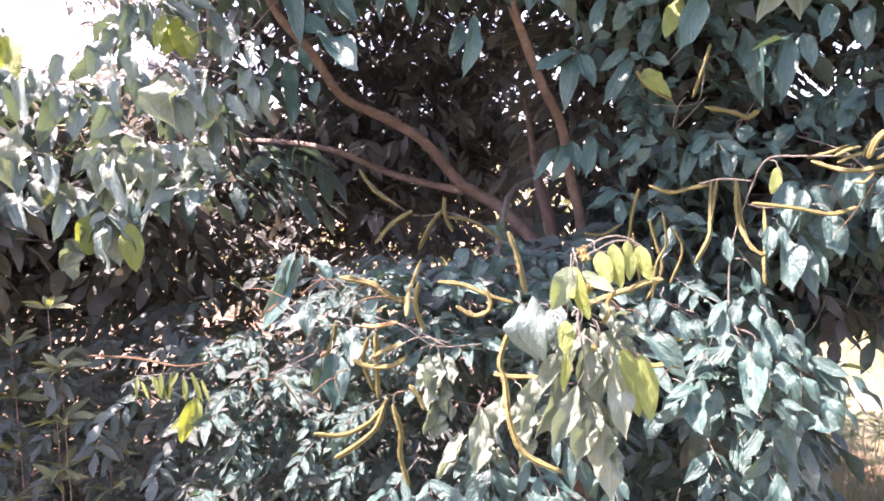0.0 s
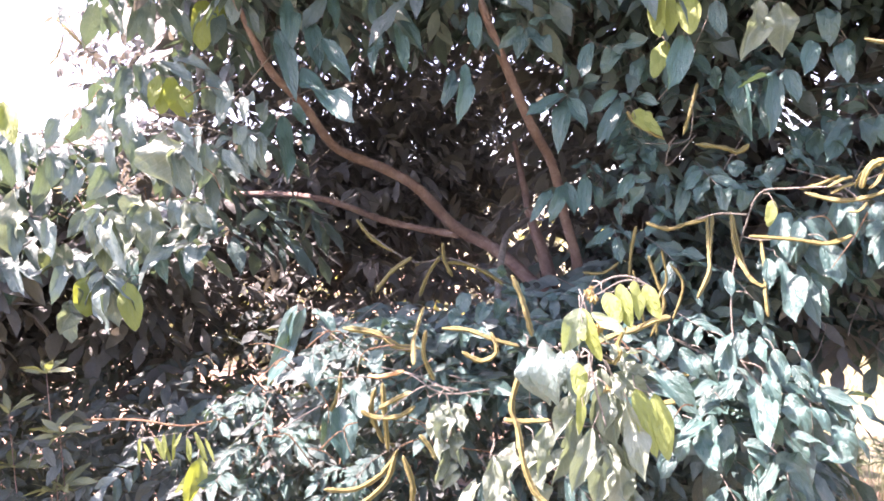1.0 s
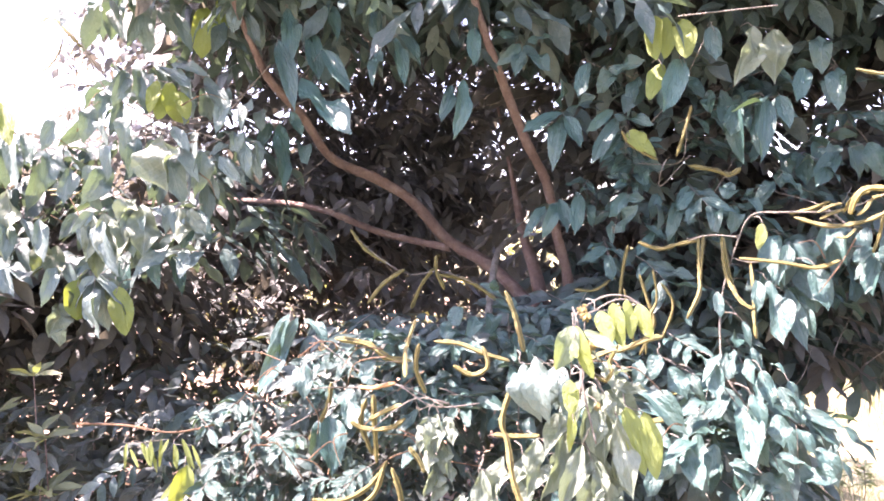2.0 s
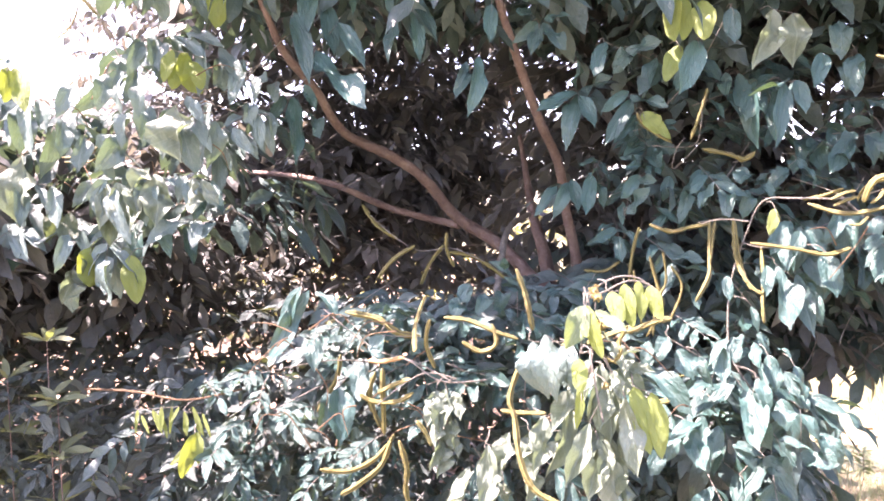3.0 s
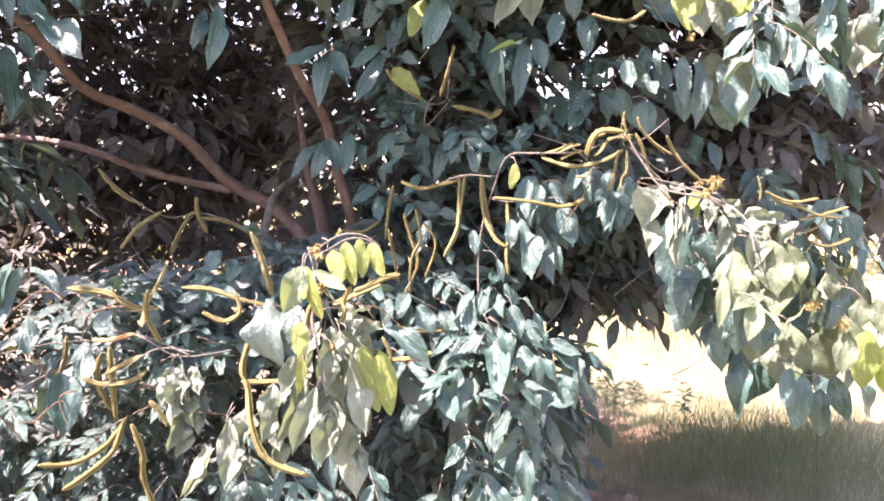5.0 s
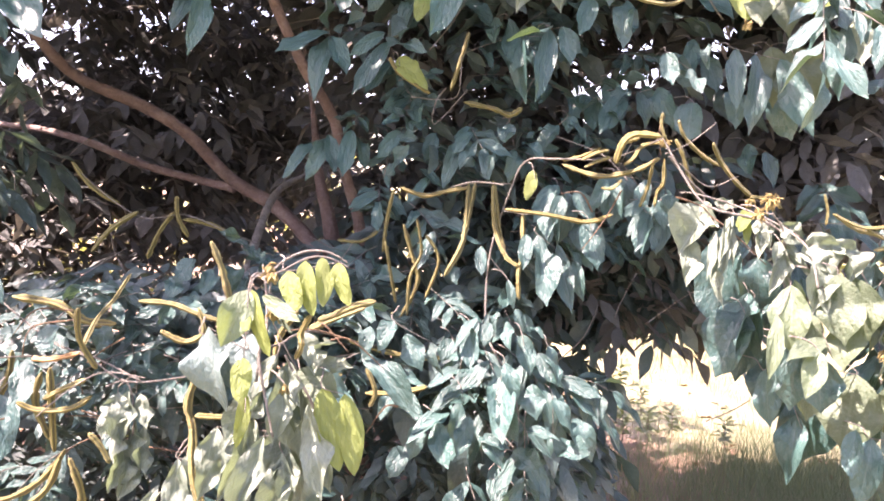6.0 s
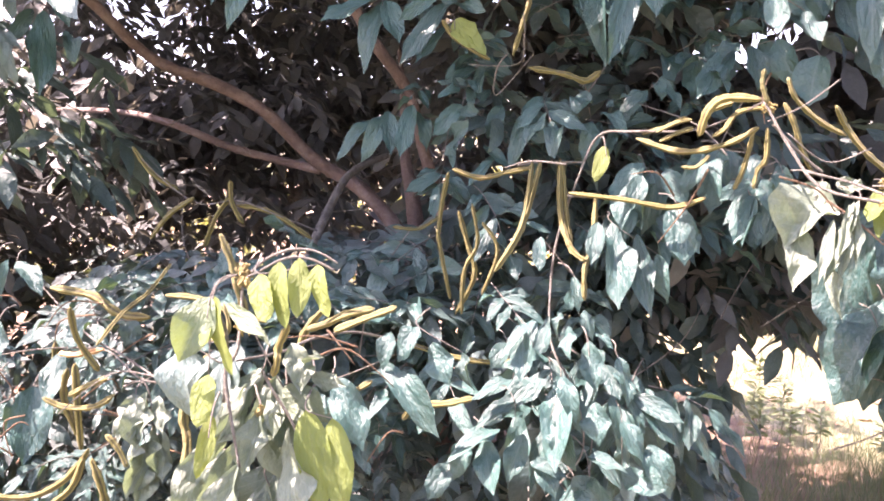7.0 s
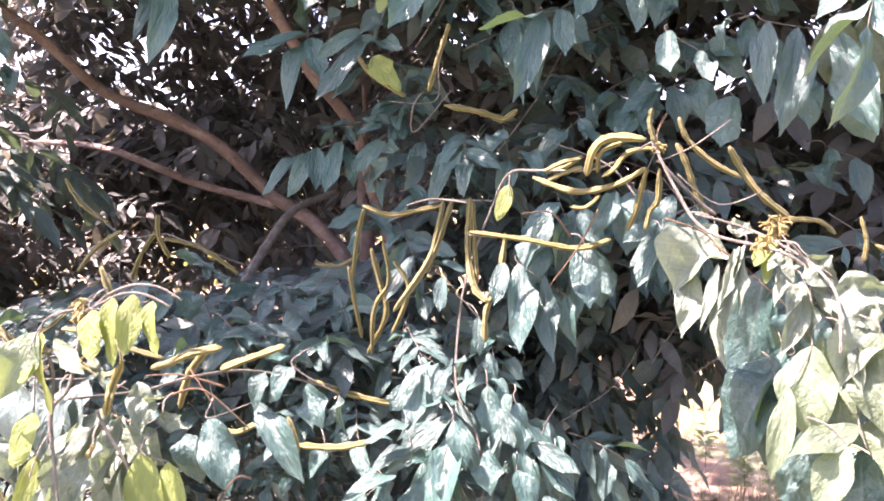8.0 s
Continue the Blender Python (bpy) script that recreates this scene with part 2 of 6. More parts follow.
# ---- the tree
FOOT = Vector((0.52, 2.30, 0.0))
tree = thing("tree", FOOT, "spreading fruit tree with red-brown limbs, dark leaves and furrowed pods", "tree")
BLADES = {}
for kind_, torn_, forms in (("mature", 0.04, ((0.08, 0.4, 0.14), (0.18, 0.25, 0.22), (0.02, 0.55, 0.12), (0.26, 0.35, 0.28), (0.32, 0.5, 0.2), (-0.12, 0.3, 0.3), (0.12, 0.7, 0.35))),
                            ("young", 0.05, ((0.12, 0.15, 0.16), (0.22, 0.3, 0.2), (0.05, 0.2, 0.25), (0.3, 0.5, 0.3))),
                            ("pale", 0.05, ((0.2, 0.5, 0.15), (0.4, 0.7, 0.2), (0.1, 0.35, 0.25), (0.3, 0.9, 0.2))),
                            ("limp", 0.20, ((0.05, 1.3, 0.35), (0.10, 1.9, 0.45), (-0.05, 0.9, 0.5), (0.08, 2.3, 0.4), (0.10, 0.7, 0.45), (0.05, -1.4, 0.4))),
                            ("dusty", 0.06, ((0.12, 0.4, 0.2), (0.3, 0.3, 0.3), (0.45, 0.5, 0.25), (0.2, 0.65, 0.35))),
                            ("dull", 0.12, ((0.1, 0.35, 0.3), (0.3, 0.45, 0.3), (0.5, 0.3, 0.4), (0.2, 0.65, 0.35)))):
    BLADES[kind_] = []
    for i_, (c_, f_, w_) in enumerate(forms):
        v_, u_, q_ = blade(20 if kind_ == "limp" else 14, 8 if kind_ == "limp" else 6, c_, f_, w_, 7 * i_ + len(kind_), {"young": 0.2, "pale": 0.5}.get(kind_, 1.0), torn_, {"young": 0.58, "pale": 0.7, "mature": 0.70, "dusty": 0.72}.get(kind_, 0.85))
        BLADES[kind_].append(link_mesh(kind_ + "_blade", v_, q_, LEAF[kind_], u_))
TO_WALK = Vector((0.25, 0.2, 1.5))
dice = random.Random(5)


def stalk(points, r):
    v, u, q = tube([(*p, r * (1 - 0.5 * i / max(1, len(points) - 1))) for i, p in enumerate(points)], 5)
    return link_mesh("stalk", v, q, TWIG, u)


def leaf(kind, hub, blades):
    """Compound leaves as parts of the tree: a stalk each, and each leaflet (base, tip, width) under it."""
    rest = [(Vector(b), Vector(t), w) for b, t, w in blades]
    while rest:
        hub = rest[0][0]
        own = [r for r in rest if (r[0] - hub).length < 0.10]
        rest = [r for r in rest if (r[0] - hub).length >= 0.10]
        far = max((r[0] - hub for r in own), key=lambda e: e.length)
        if far.length < 0.02:
            far = Vector((0.0, -0.015, -0.02))
        back = Vector((dice.uniform(-0.02, 0.02), 0.05, 0.015))
        st = part("leaf", stalk([back, back * 0.4 + Vector((0, 0, 0.008)), Vector((0, 0, 0)), far], 0.0014), tree, Matrix.Translation(hub - FOOT))
        for b, t, w in own:
            loose = {"mature": 0.8, "dusty": 0.8, "limp": 0.5}.get(kind, 0.4)
            face = (TO_WALK - b).normalized() * 0.8 + Vector((dice.uniform(-0.7, 0.7) if kind == "limp" else 0, 0, 0)) + TO_SUN * (0.55 if loose > 0.5 else 0.5 if kind == "limp" else 0.2) + Vector((dice.uniform(-1, 1), 0, dice.uniform(0.0, 1.0 if loose > 0.5 else 0.4))) * loose
            w *= {"limp": 0.95, "young": 1.15, "dull": 0.95, "dusty": 0.82, "pale": 1.1}.get(kind, 0.8)
            part("leaflet", dice.choice(BLADES[kind]), st, aim(b - hub, t - hub, w, face, (2.4 if loose > 0.5 else 1.5 if kind == "limp" else 1.4) * w))


def grown_leaf(kind, base, out, pairs, long, face, rng, hang=0.5):
    """A compound leaf grown by rule: pairs of leaflets along a drooping stalk and one at its end."""
    out, base = Vector(out).normalized(), Vector(base)
    side = out.cross(Vector(face)).normalized()
    rows, step = [], long * 0.42
    p, d = base + out * step, out.copy()
    spine = [base.copy()]
    for i in range(pairs):
        spine.append(p.copy())
        size = long * (0.7 + 0.3 * (i + 1) / pairs) * rng.uniform(0.85, 1.1)
        for s in (-1, 1):
            w = (d * rng.uniform(0.45, 0.8) + side * s * rng.uniform(0.7, 1.0) + Vector((0, 0, -hang * rng.uniform(0.3, 1.0)))).normalized()
            rows.append((p.copy(), p + w * size, size * rng.uniform(0.26, 0.34)))
        d = (d + Vector((rng.uniform(-0.15, 0.15), rng.uniform(-0.1, 0.1), -0.22 * hang))).normalized()
        p = p + d * step * rng.uniform(0.9, 1.15)
    rows.append((p.copy(), p + (d + Vector((0, 0, -hang * 0.6))).normalized() * long * 1.05, long * 0.37))
    spine.append(p.copy())
    return spine, rows


def spray(kind, base, out, pairs, long, rng, hang=0.5, face=None, plant=None, blades=None):
    """A grown leaf as a part of the tree, or of another plant."""
    plant = plant or tree
    face = Vector(face) if face else Vector((rng.uniform(-0.4, 0.4), -0.5, 0.8))
    spine, rows = grown_leaf(kind, base, out, pairs, long, face, rng, hang)
    hub = Vector(base)
    st = part("leaf", stalk([q - hub for q in spine], 0.0014), plant, Matrix.Translation(hub - plant.location))
    for b, t, w in rows:
        tilt = face + Vector((rng.uniform(-0.8, 0.8), rng.uniform(-0.7, 0.7), rng.uniform(-0.2, 0.4)))
        part("leaflet", rng.choice(blades or BLADES[kind]), st, aim(b - hub, t - hub, w, tilt, 2.4 * w))


def branch(name, rows):
    v, u, q = tube([(x - FOOT.x, y - FOOT.y, z - FOOT.z, r * {"twig": 0.36, "dry_twig": 0.5, "limb": 0.72}.get(name, 1)) for x, y, z, r in rows], 12 if rows[0][3] > 0.008 else 7, wobble=0.10, seed=len(rows))
    part(name, link_mesh(name, v, q, BARK if name in ("limb", "trunk") else DRY_TWIG if name == "dry_twig" else TWIG, u), tree)


def pod(points, r, mat=None):
    n = len(bpy.data.objects)
    jig = random.Random(n)
    rows = [(*(Vector(p) - FOOT + Vector((jig.uniform(-1, 1), jig.uniform(-1, 1), jig.uniform(-1, 1))) * r * 0.7), r * jig.uniform(0.56, 0.72)) for p in points]
    v, u, q = tube(rows, 20, flute=0.48, lobes=4, taper_ends=True, seed=n)
    part("pod", link_mesh("pod", v, q, mat or POD, u), tree)


def ripe_pod(points, r):
    pod(points, r, RIPE_POD)


def flower_head(at, r):
    """A dried flower head: a knob bristling with curled yellow-brown stamens."""
    at = Vector(at)
    rng = random.Random(int(at.x * 1000) + int(at.z * 777))
    v, u, q = [], [], []
    for k in range(46):
        d = Vector((rng.gauss(0, 1), rng.gauss(0, 1), rng.gauss(-0.3, 0.9))).normalized() * r * rng.uniform(0.25, 0.75)
        m = d * 0.5 + Vector((rng.uniform(-1, 1), rng.uniform(-1, 1), rng.uniform(-1, 1))) * r * 0.2
        a, b_, c = tube([(0, 0, 0, 0.0014), (*m, 0.0013), (*(d + Vector((0, 0, -0.2 * r))), 0.0006 + 0.001 * rng.random())], 4)
        q += [tuple(i + len(v) for i in f) for f in c]
        v += a
        u += b_
    part("flower_head", link_mesh("flower_head", v, q, DRY_FLOWER, u), tree, Matrix.Translation(at - FOOT), "dried orange-yellow flower head")


class Heap:
    """Many small blades gathered into one mesh."""

    def __init__(self, curl=0.15, fold=0.25, wave=0.12, na=5, nc=2):
        self.forms = [tuple(np.array(a) for a in blade(na, nc, curl * k, fold, wave, 11 * k + 3)) for k in (0, 1, 2)]
        self.v, self.u, self.f, self.n = [], [], [], 0

    def add(self, base, tip, width, face, rng):
        m = np.array(aim(base, tip, width, face, 2.4 * width))
        v, u, f = self.forms[rng.randrange(3)]
        self.v.append(v @ m[:3, :3].T + m[:3, 3])
        self.u.append(u)
        self.f.append(f + self.n)
        self.n += len(v)

    def mesh(self, name, mat):
        v, f, u = np.concatenate(self.v), np.concatenate(self.f), np.concatenate(self.u)
        me = bpy.data.meshes.new(name)
        me.vertices.add(len(v))
        me.vertices.foreach_set("co", v.astype(np.float32).ravel())
        me.loops.add(f.size)
        me.loops.foreach_set("vertex_index", f.astype(np.int32).ravel())
        me.polygons.add(len(f))
        me.polygons.foreach_set("loop_start", np.arange(0, f.size, 4, dtype=np.int32))
        me.polygons.foreach_set("use_smooth", np.ones(len(f), dtype=bool))
        me.update(calc_edges=True)
        me.uv_layers.new(name="UVMap").data.foreach_set("uv", u.astype(np.float32)[f.ravel()].ravel())
        me.materials.append(mat)
        return me


# ---- ground
def ground_material():
    m, n, l, b = material("dry_grass_ground")
    co = n.new("ShaderNodeTexCoord").outputs["Object"]
    big, mid, fine = noise_tex(n, l, co, 0.5, 4), noise_tex(n, l, co, 4, 6), noise_tex(n, l, co, 60, 8, 0.75)
    soil = ramp(n, l, mid, (0.3, (0.13, 0.075, 0.055)), (0.5, (0.23, 0.15, 0.11)), (0.7, (0.36, 0.28, 0.21)))
    sward = ramp(n, l, mid, (0.3, (0.13, 0.135, 0.07)), (0.5, (0.205, 0.205, 0.115)), (0.7, (0.31, 0.30, 0.20)))
    sep = n.new("ShaderNodeSeparateXYZ")
    l.new(co, sep.inputs[0])
    # unseen ground at y < 0.9 also gets sward colour, to bounce light up
    reach = sums(n, l, "MAXIMUM", sums(n, l, "SUBTRACT", sep.outputs[0], 2.3), sums(n, l, "SUBTRACT", 0.9, sep.outputs[1]))
    out = sums(n, l, "ADD", sums(n, l, "MULTIPLY", reach, 0.5), big)      # bare under the tree, grassy beyond it
    col = mix(n, l, ramp(n, l, out, (0.45, (0, 0, 0)), (0.62, (1, 1, 1))), soil, sward)
    col = mix(n, l, sums(n, l, "MULTIPLY", fine, 0.4), col, (0.20, 0.16, 0.10))
    l.new(col, b.inputs["Base Color"])
    b.inputs["Roughness"].default_value = 0.95
    l.new(bump(n, l, fine, 0.8, 0.03), b.inputs["Normal"])
    return m


def ground_height(x, y):
    return 0.05 * noise.noise((x * 0.6, y * 0.6, 0.3)) + 0.015 * noise.noise((x * 3, y * 3, 1.7))


def sheet():
    """One ground sheet, fine near the tree and wide to the horizon."""
    axis = [-600, -250, -100, -50, -25, -14] + [-10 + 0.25 * i for i in range(81)] + [14, 25, 50, 100, 250, 600]
    verts = [(x, y + 3, ground_height(x, y + 3) if abs(x) < 30 and abs(y) < 30 else 0.0) for y in axis for x in axis]
    s = len(axis)
    faces = [(i * s + j, i * s + j + 1, (i + 1) * s + j + 1, (i + 1) * s + j) for i in range(s - 1) for j in range(s - 1)]
    return link_mesh("ground", verts, faces, ground_material())


tagged(new("ground", sheet()), "dry sunlit ground with bare reddish soil and straw", "ground", kind="structure")

# trunk
branch("trunk", [(0.52, 2.30, -0.05, 0.055), (0.50, 2.30, 0.25, 0.048), (0.46, 2.29, 0.6, 0.043), (0.42, 2.28, 0.9, 0.040), (0.375, 2.32, 1.15, 0.038), (0.345, 2.36, 1.33, 0.037)])

# ---- limbs, twigs, pods and leaves, each at its place
branch('limb', [(-0.519, 1.850, 2.168, 0.0110), (-0.479, 1.900, 2.052, 0.0130), (-0.447, 1.970, 1.972, 0.0160), (-0.380, 2.100, 1.895, 0.0180), (-0.316, 2.280, 1.793, 0.0210), (-0.175, 2.400, 1.733, 0.0250), (-0.059, 2.460, 1.661, 0.0250), (0.067, 2.550, 1.524, 0.0290), (0.211, 2.530, 1.433, 0.0310), (0.325, 2.450, 1.316, 0.0320), (0.401, 2.360, 1.189, 0.0340)])
branch('limb', [(-1.295, 3.100, 1.695, 0.0100), (-1.082, 3.050, 1.706, 0.0120), (-0.838, 2.950, 1.703, 0.0140), (-0.557, 2.700, 1.675, 0.0140), (-0.369, 2.570, 1.632, 0.0160), (-0.205, 2.600, 1.563, 0.0170), (-0.057, 2.620, 1.522, 0.0180), (0.078, 2.560, 1.493, 0.0200)])
branch('limb', [(0.098, 1.850, 2.224, 0.0130), (0.151, 1.900, 2.079, 0.0150), (0.208, 1.970, 1.960, 0.0180), (0.283, 2.070, 1.818, 0.0200), (0.370, 2.200, 1.696, 0.0210), (0.412, 2.260, 1.536, 0.0220), (0.455, 2.300, 1.387, 0.0240), (0.472, 2.330, 1.193, 0.0260)])
branch('limb', [(0.286, 2.900, 2.144, 0.0060), (0.329, 2.750, 1.805, 0.0130), (0.347, 2.550, 1.537, 0.0240), (0.374, 2.450, 1.397, 0.0330), (0.401, 2.360, 1.189, 0.0360)])
branch('dead_branch', [(0.304, 2.350, 1.536, 0.0080), (0.218, 2.200, 1.490, 0.0100), (0.176, 2.050, 1.397, 0.0110), (0.147, 1.900, 1.283, 0.0110), (0.144, 1.850, 1.193, 0.0100)])
branch('twig', [(0.893, 1.330, 1.604, 0.0040), (0.834, 1.410, 1.570, 0.0050), (0.763, 1.500, 1.570, 0.0060), (0.718, 1.560, 1.565, 0.0060), (0.687, 1.570, 1.495, 0.0060), (0.649, 1.560, 1.381, 0.0060), (0.636, 1.540, 1.264, 0.0060), (0.639, 1.510, 1.203, 0.0060), (0.672, 1.480, 1.137, 0.0050), (0.678, 1.440, 1.050, 0.0040), (0.616, 1.420, 0.983, 0.0030)])
branch('twig', [(0.652, 1.480, 1.467, 0.0040), (0.700, 1.480, 1.463, 0.0030), (0.747, 1.480, 1.462, 0.0030)])
branch('twig', [(0.551, 1.500, 1.511, 0.0030), (0.593, 1.490, 1.522, 0.0040), (0.649, 1.480, 1.517, 0.0040)])
branch('twig', [(0.893, 1.330, 1.604, 0.0050), (0.918, 1.300, 1.539, 0.0060), (0.951, 1.270, 1.486, 0.0060), (1.034, 1.220, 1.460, 0.0060), (1.089, 1.200, 1.396, 0.0060), (1.129, 1.190, 1.318, 0.0050)])
branch('twig', [(1.047, 1.330, 1.541, 0.0030), (0.986, 1.330, 1.521, 0.0030), (0.928, 1.330, 1.561, 0.0030)])
branch('twig', [(0.997, 1.330, 1.635, 0.0030), (0.945, 1.330, 1.597, 0.0030), (0.899, 1.330, 1.577, 0.0030)])
branch('twig', [(-0.287, 1.620, 1.302, 0.0040), (-0.225, 1.580, 1.260, 0.0040), (-0.153, 1.530, 1.221, 0.0050), (-0.071, 1.460, 1.211, 0.0050), (0.006, 1.420, 1.179, 0.0050)])
branch('twig', [(-0.170, 1.500, 1.204, 0.0040), (-0.092, 1.460, 1.217, 0.0040), (-0.015, 1.420, 1.179, 0.0050), (0.083, 1.450, 1.176, 0.0040)])
branch('twig', [(0.017, 1.400, 1.189, 0.0040), (-0.046, 1.400, 1.201, 0.0040), (-0.097, 1.400, 1.175, 0.0030), (-0.147, 1.400, 1.133, 0.0030)])
branch('twig', [(0.215, 1.150, 1.404, 0.0040), (0.221, 1.120, 1.364, 0.0050), (0.220, 1.100, 1.318, 0.0060), (0.212, 1.080, 1.298, 0.0070), (0.219, 1.070, 1.252, 0.0050), (0.229, 1.060, 1.200, 0.0040)])
branch('twig', [(0.219, 1.100, 1.305, 0.0040), (0.235, 1.250, 1.273, 0.0050), (0.263, 1.350, 1.266, 0.0060), (0.313, 1.500, 1.236, 0.0060), (0.425, 1.620, 1.174, 0.0050)])
branch('twig', [(-0.918, 1.850, 2.059, 0.0030), (-0.870, 1.870, 1.978, 0.0040), (-0.809, 1.900, 1.912, 0.0050), (-0.704, 1.920, 1.850, 0.0050), (-0.575, 1.950, 1.803, 0.0050)])
branch('twig', [(-0.704, 1.920, 1.850, 0.0040), (-0.606, 1.950, 1.880, 0.0050), (-0.514, 2.100, 1.993, 0.0060)])
branch('twig', [(-1.045, 1.800, 1.887, 0.0030), (-1.014, 1.820, 1.820, 0.0040), (-0.987, 1.850, 1.723, 0.0040)])
branch('dry_twig', [(-0.889, 1.720, 1.086, 0.0060), (-0.753, 1.690, 1.087, 0.0060), (-0.624, 1.670, 1.072, 0.0050), (-0.497, 1.700, 1.092, 0.0050)])
branch('twig', [(-0.203, 1.900, 1.527, 0.0030), (-0.133, 1.880, 1.466, 0.0040), (-0.064, 1.860, 1.430, 0.0040), (0.019, 1.850, 1.438, 0.0040), (0.095, 1.850, 1.409, 0.0050), (0.177, 1.900, 1.368, 0.0050)])
branch('twig', [(0.403, 1.900, 1.212, 0.0030), (0.447, 1.950, 1.254, 0.0040), (0.481, 2.000, 1.300, 0.0050), (0.408, 2.050, 1.319, 0.0040)])
branch('twig', [(0.308, 2.000, 1.376, 0.0030), (0.391, 1.980, 1.327, 0.0040), (0.459, 1.960, 1.266, 0.0040)])
branch('twig', [(0.594, 1.620, 1.780, 0.0030), (0.597, 1.630, 1.743, 0.0030), (0.589, 1.660, 1.698, 0.0030), (0.504, 1.700, 1.702, 0.0030)])
branch('twig', [(0.571, 1.660, 1.717, 0.0030), (0.551, 1.660, 1.689, 0.0040), (0.553, 1.680, 1.644, 0.0040), (0.619, 1.660, 1.717, 0.0030)])
branch('twig', [(0.648, 1.300, 1.956, 0.0040), (0.542, 1.350, 1.959, 0.0040), (0.495, 1.400, 1.968, 0.0040)])
pod([(0.474, 1.600, 1.510), (0.522, 1.600, 1.496), (0.568, 1.600, 1.500), (0.611, 1.600, 1.512)], 0.0085)
pod([(0.616, 1.600, 1.524), (0.594, 1.550, 1.443), (0.568, 1.500, 1.390), (0.536, 1.480, 1.340)], 0.0095)
pod([(0.654, 1.570, 1.521), (0.650, 1.540, 1.431), (0.661, 1.500, 1.379), (0.685, 1.480, 1.353)], 0.0110)
pod([(0.716, 1.560, 1.461), (0.698, 1.520, 1.383), (0.684, 1.480, 1.346), (0.683, 1.460, 1.294)], 0.0100)
pod([(0.626, 1.600, 1.520), (0.606, 1.560, 1.452), (0.580, 1.520, 1.402)], 0.0090)
pod([(0.661, 1.570, 1.516), (0.661, 1.550, 1.441), (0.671, 1.520, 1.385)], 0.0085)
pod([(0.770, 1.500, 1.566), (0.794, 1.460, 1.573), (0.815, 1.420, 1.587)], 0.0080)
pod([(0.833, 1.400, 1.561), (0.830, 1.370, 1.590), (0.859, 1.350, 1.606)], 0.0080)
pod([(0.898, 1.360, 1.575), (0.883, 1.360, 1.518), (0.875, 1.360, 1.484)], 0.0085)
branch('twig', [(0.584, 1.600, 1.514, 0.0040), (0.633, 1.600, 1.521, 0.0040), (0.693, 1.570, 1.520, 0.0040)])
branch('twig', [(0.676, 1.570, 1.470, 0.0040), (0.713, 1.550, 1.459, 0.0040), (0.756, 1.500, 1.467, 0.0040)])
leaf('young', (0.715, 1.500, 1.547), [
    ((0.715, 1.500, 1.547), (0.697, 1.480, 1.490), 0.022)])
pod([(0.654, 1.480, 1.467), (0.747, 1.480, 1.465), (0.825, 1.480, 1.442), (0.877, 1.480, 1.461)], 0.0085)
pod([(0.886, 1.320, 1.574), (0.855, 1.353, 1.549), (0.803, 1.387, 1.542), (0.748, 1.420, 1.554)], 0.0085)
pod([(0.873, 1.310, 1.604), (0.839, 1.320, 1.607), (0.820, 1.330, 1.595), (0.801, 1.340, 1.551)], 0.0105)
pod([(0.892, 1.330, 1.649), (0.888, 1.330, 1.633), (0.901, 1.330, 1.604)], 0.0080)
pod([(0.606, 1.650, 1.686), (0.666, 1.650, 1.674), (0.706, 1.650, 1.674), (0.744, 1.650, 1.679)], 0.0115)
pod([(0.620, 1.640, 1.837), (0.598, 1.640, 1.782), (0.582, 1.640, 1.709)], 0.0080)
pod([(0.451, 1.660, 1.774), (0.477, 1.660, 1.748), (0.536, 1.660, 1.709)], 0.0085)
pod([(0.801, 1.300, 1.838), (0.845, 1.300, 1.822), (0.879, 1.300, 1.827), (0.918, 1.300, 1.843)], 0.0075)
pod([(0.457, 1.660, 1.499), (0.445, 1.660, 1.437), (0.436, 1.660, 1.375)], 0.0090)
pod([(0.479, 1.620, 1.433), (0.491, 1.620, 1.373), (0.506, 1.620, 1.319), (0.472, 1.620, 1.238)], 0.0085)
pod([(0.437, 1.620, 1.399), (0.449, 1.620, 1.332), (0.467, 1.620, 1.265)], 0.0070)
pod([(0.357, 1.750, 1.394), (0.402, 1.750, 1.389), (0.446, 1.750, 1.412)], 0.0070)
pod([(0.499, 1.600, 1.448), (0.512, 1.600, 1.377), (0.492, 1.600, 1.326), (0.489, 1.600, 1.248)], 0.0070)
pod([(0.527, 1.600, 1.418), (0.546, 1.600, 1.357), (0.518, 1.600, 1.279)], 0.0070)
pod([(0.132, 1.270, 1.264), (0.113, 1.246, 1.198), (0.107, 1.222, 1.150), (0.112, 1.198, 1.097), (0.150, 1.174, 1.047), (0.215, 1.150, 1.025)], 0.0115)
pod([(0.132, 1.350, 1.412), (0.138, 1.350, 1.376), (0.147, 1.350, 1.340), (0.159, 1.350, 1.300)], 0.0110)
pod([(-0.240, 1.580, 1.205), (-0.252, 1.580, 1.140), (-0.301, 1.580, 1.073)], 0.0095)
pod([(-0.229, 1.550, 1.299), (-0.154, 1.550, 1.290), (-0.109, 1.550, 1.266), (-0.067, 1.550, 1.248)], 0.0135)
pod([(-0.056, 1.640, 1.327), (-0.066, 1.562, 1.295), (-0.068, 1.471, 1.269), (-0.065, 1.380, 1.248)], 0.0105)
pod([(-0.042, 1.260, 1.327), (-0.044, 1.280, 1.288), (-0.026, 1.300, 1.228)], 0.0085)
pod([(0.030, 1.470, 1.254), (0.075, 1.470, 1.229), (0.098, 1.470, 1.246), (0.097, 1.470, 1.293)], 0.0090)
pod([(-0.009, 1.500, 1.297), (0.044, 1.500, 1.297), (0.091, 1.500, 1.273), (0.154, 1.500, 1.260)], 0.0090)
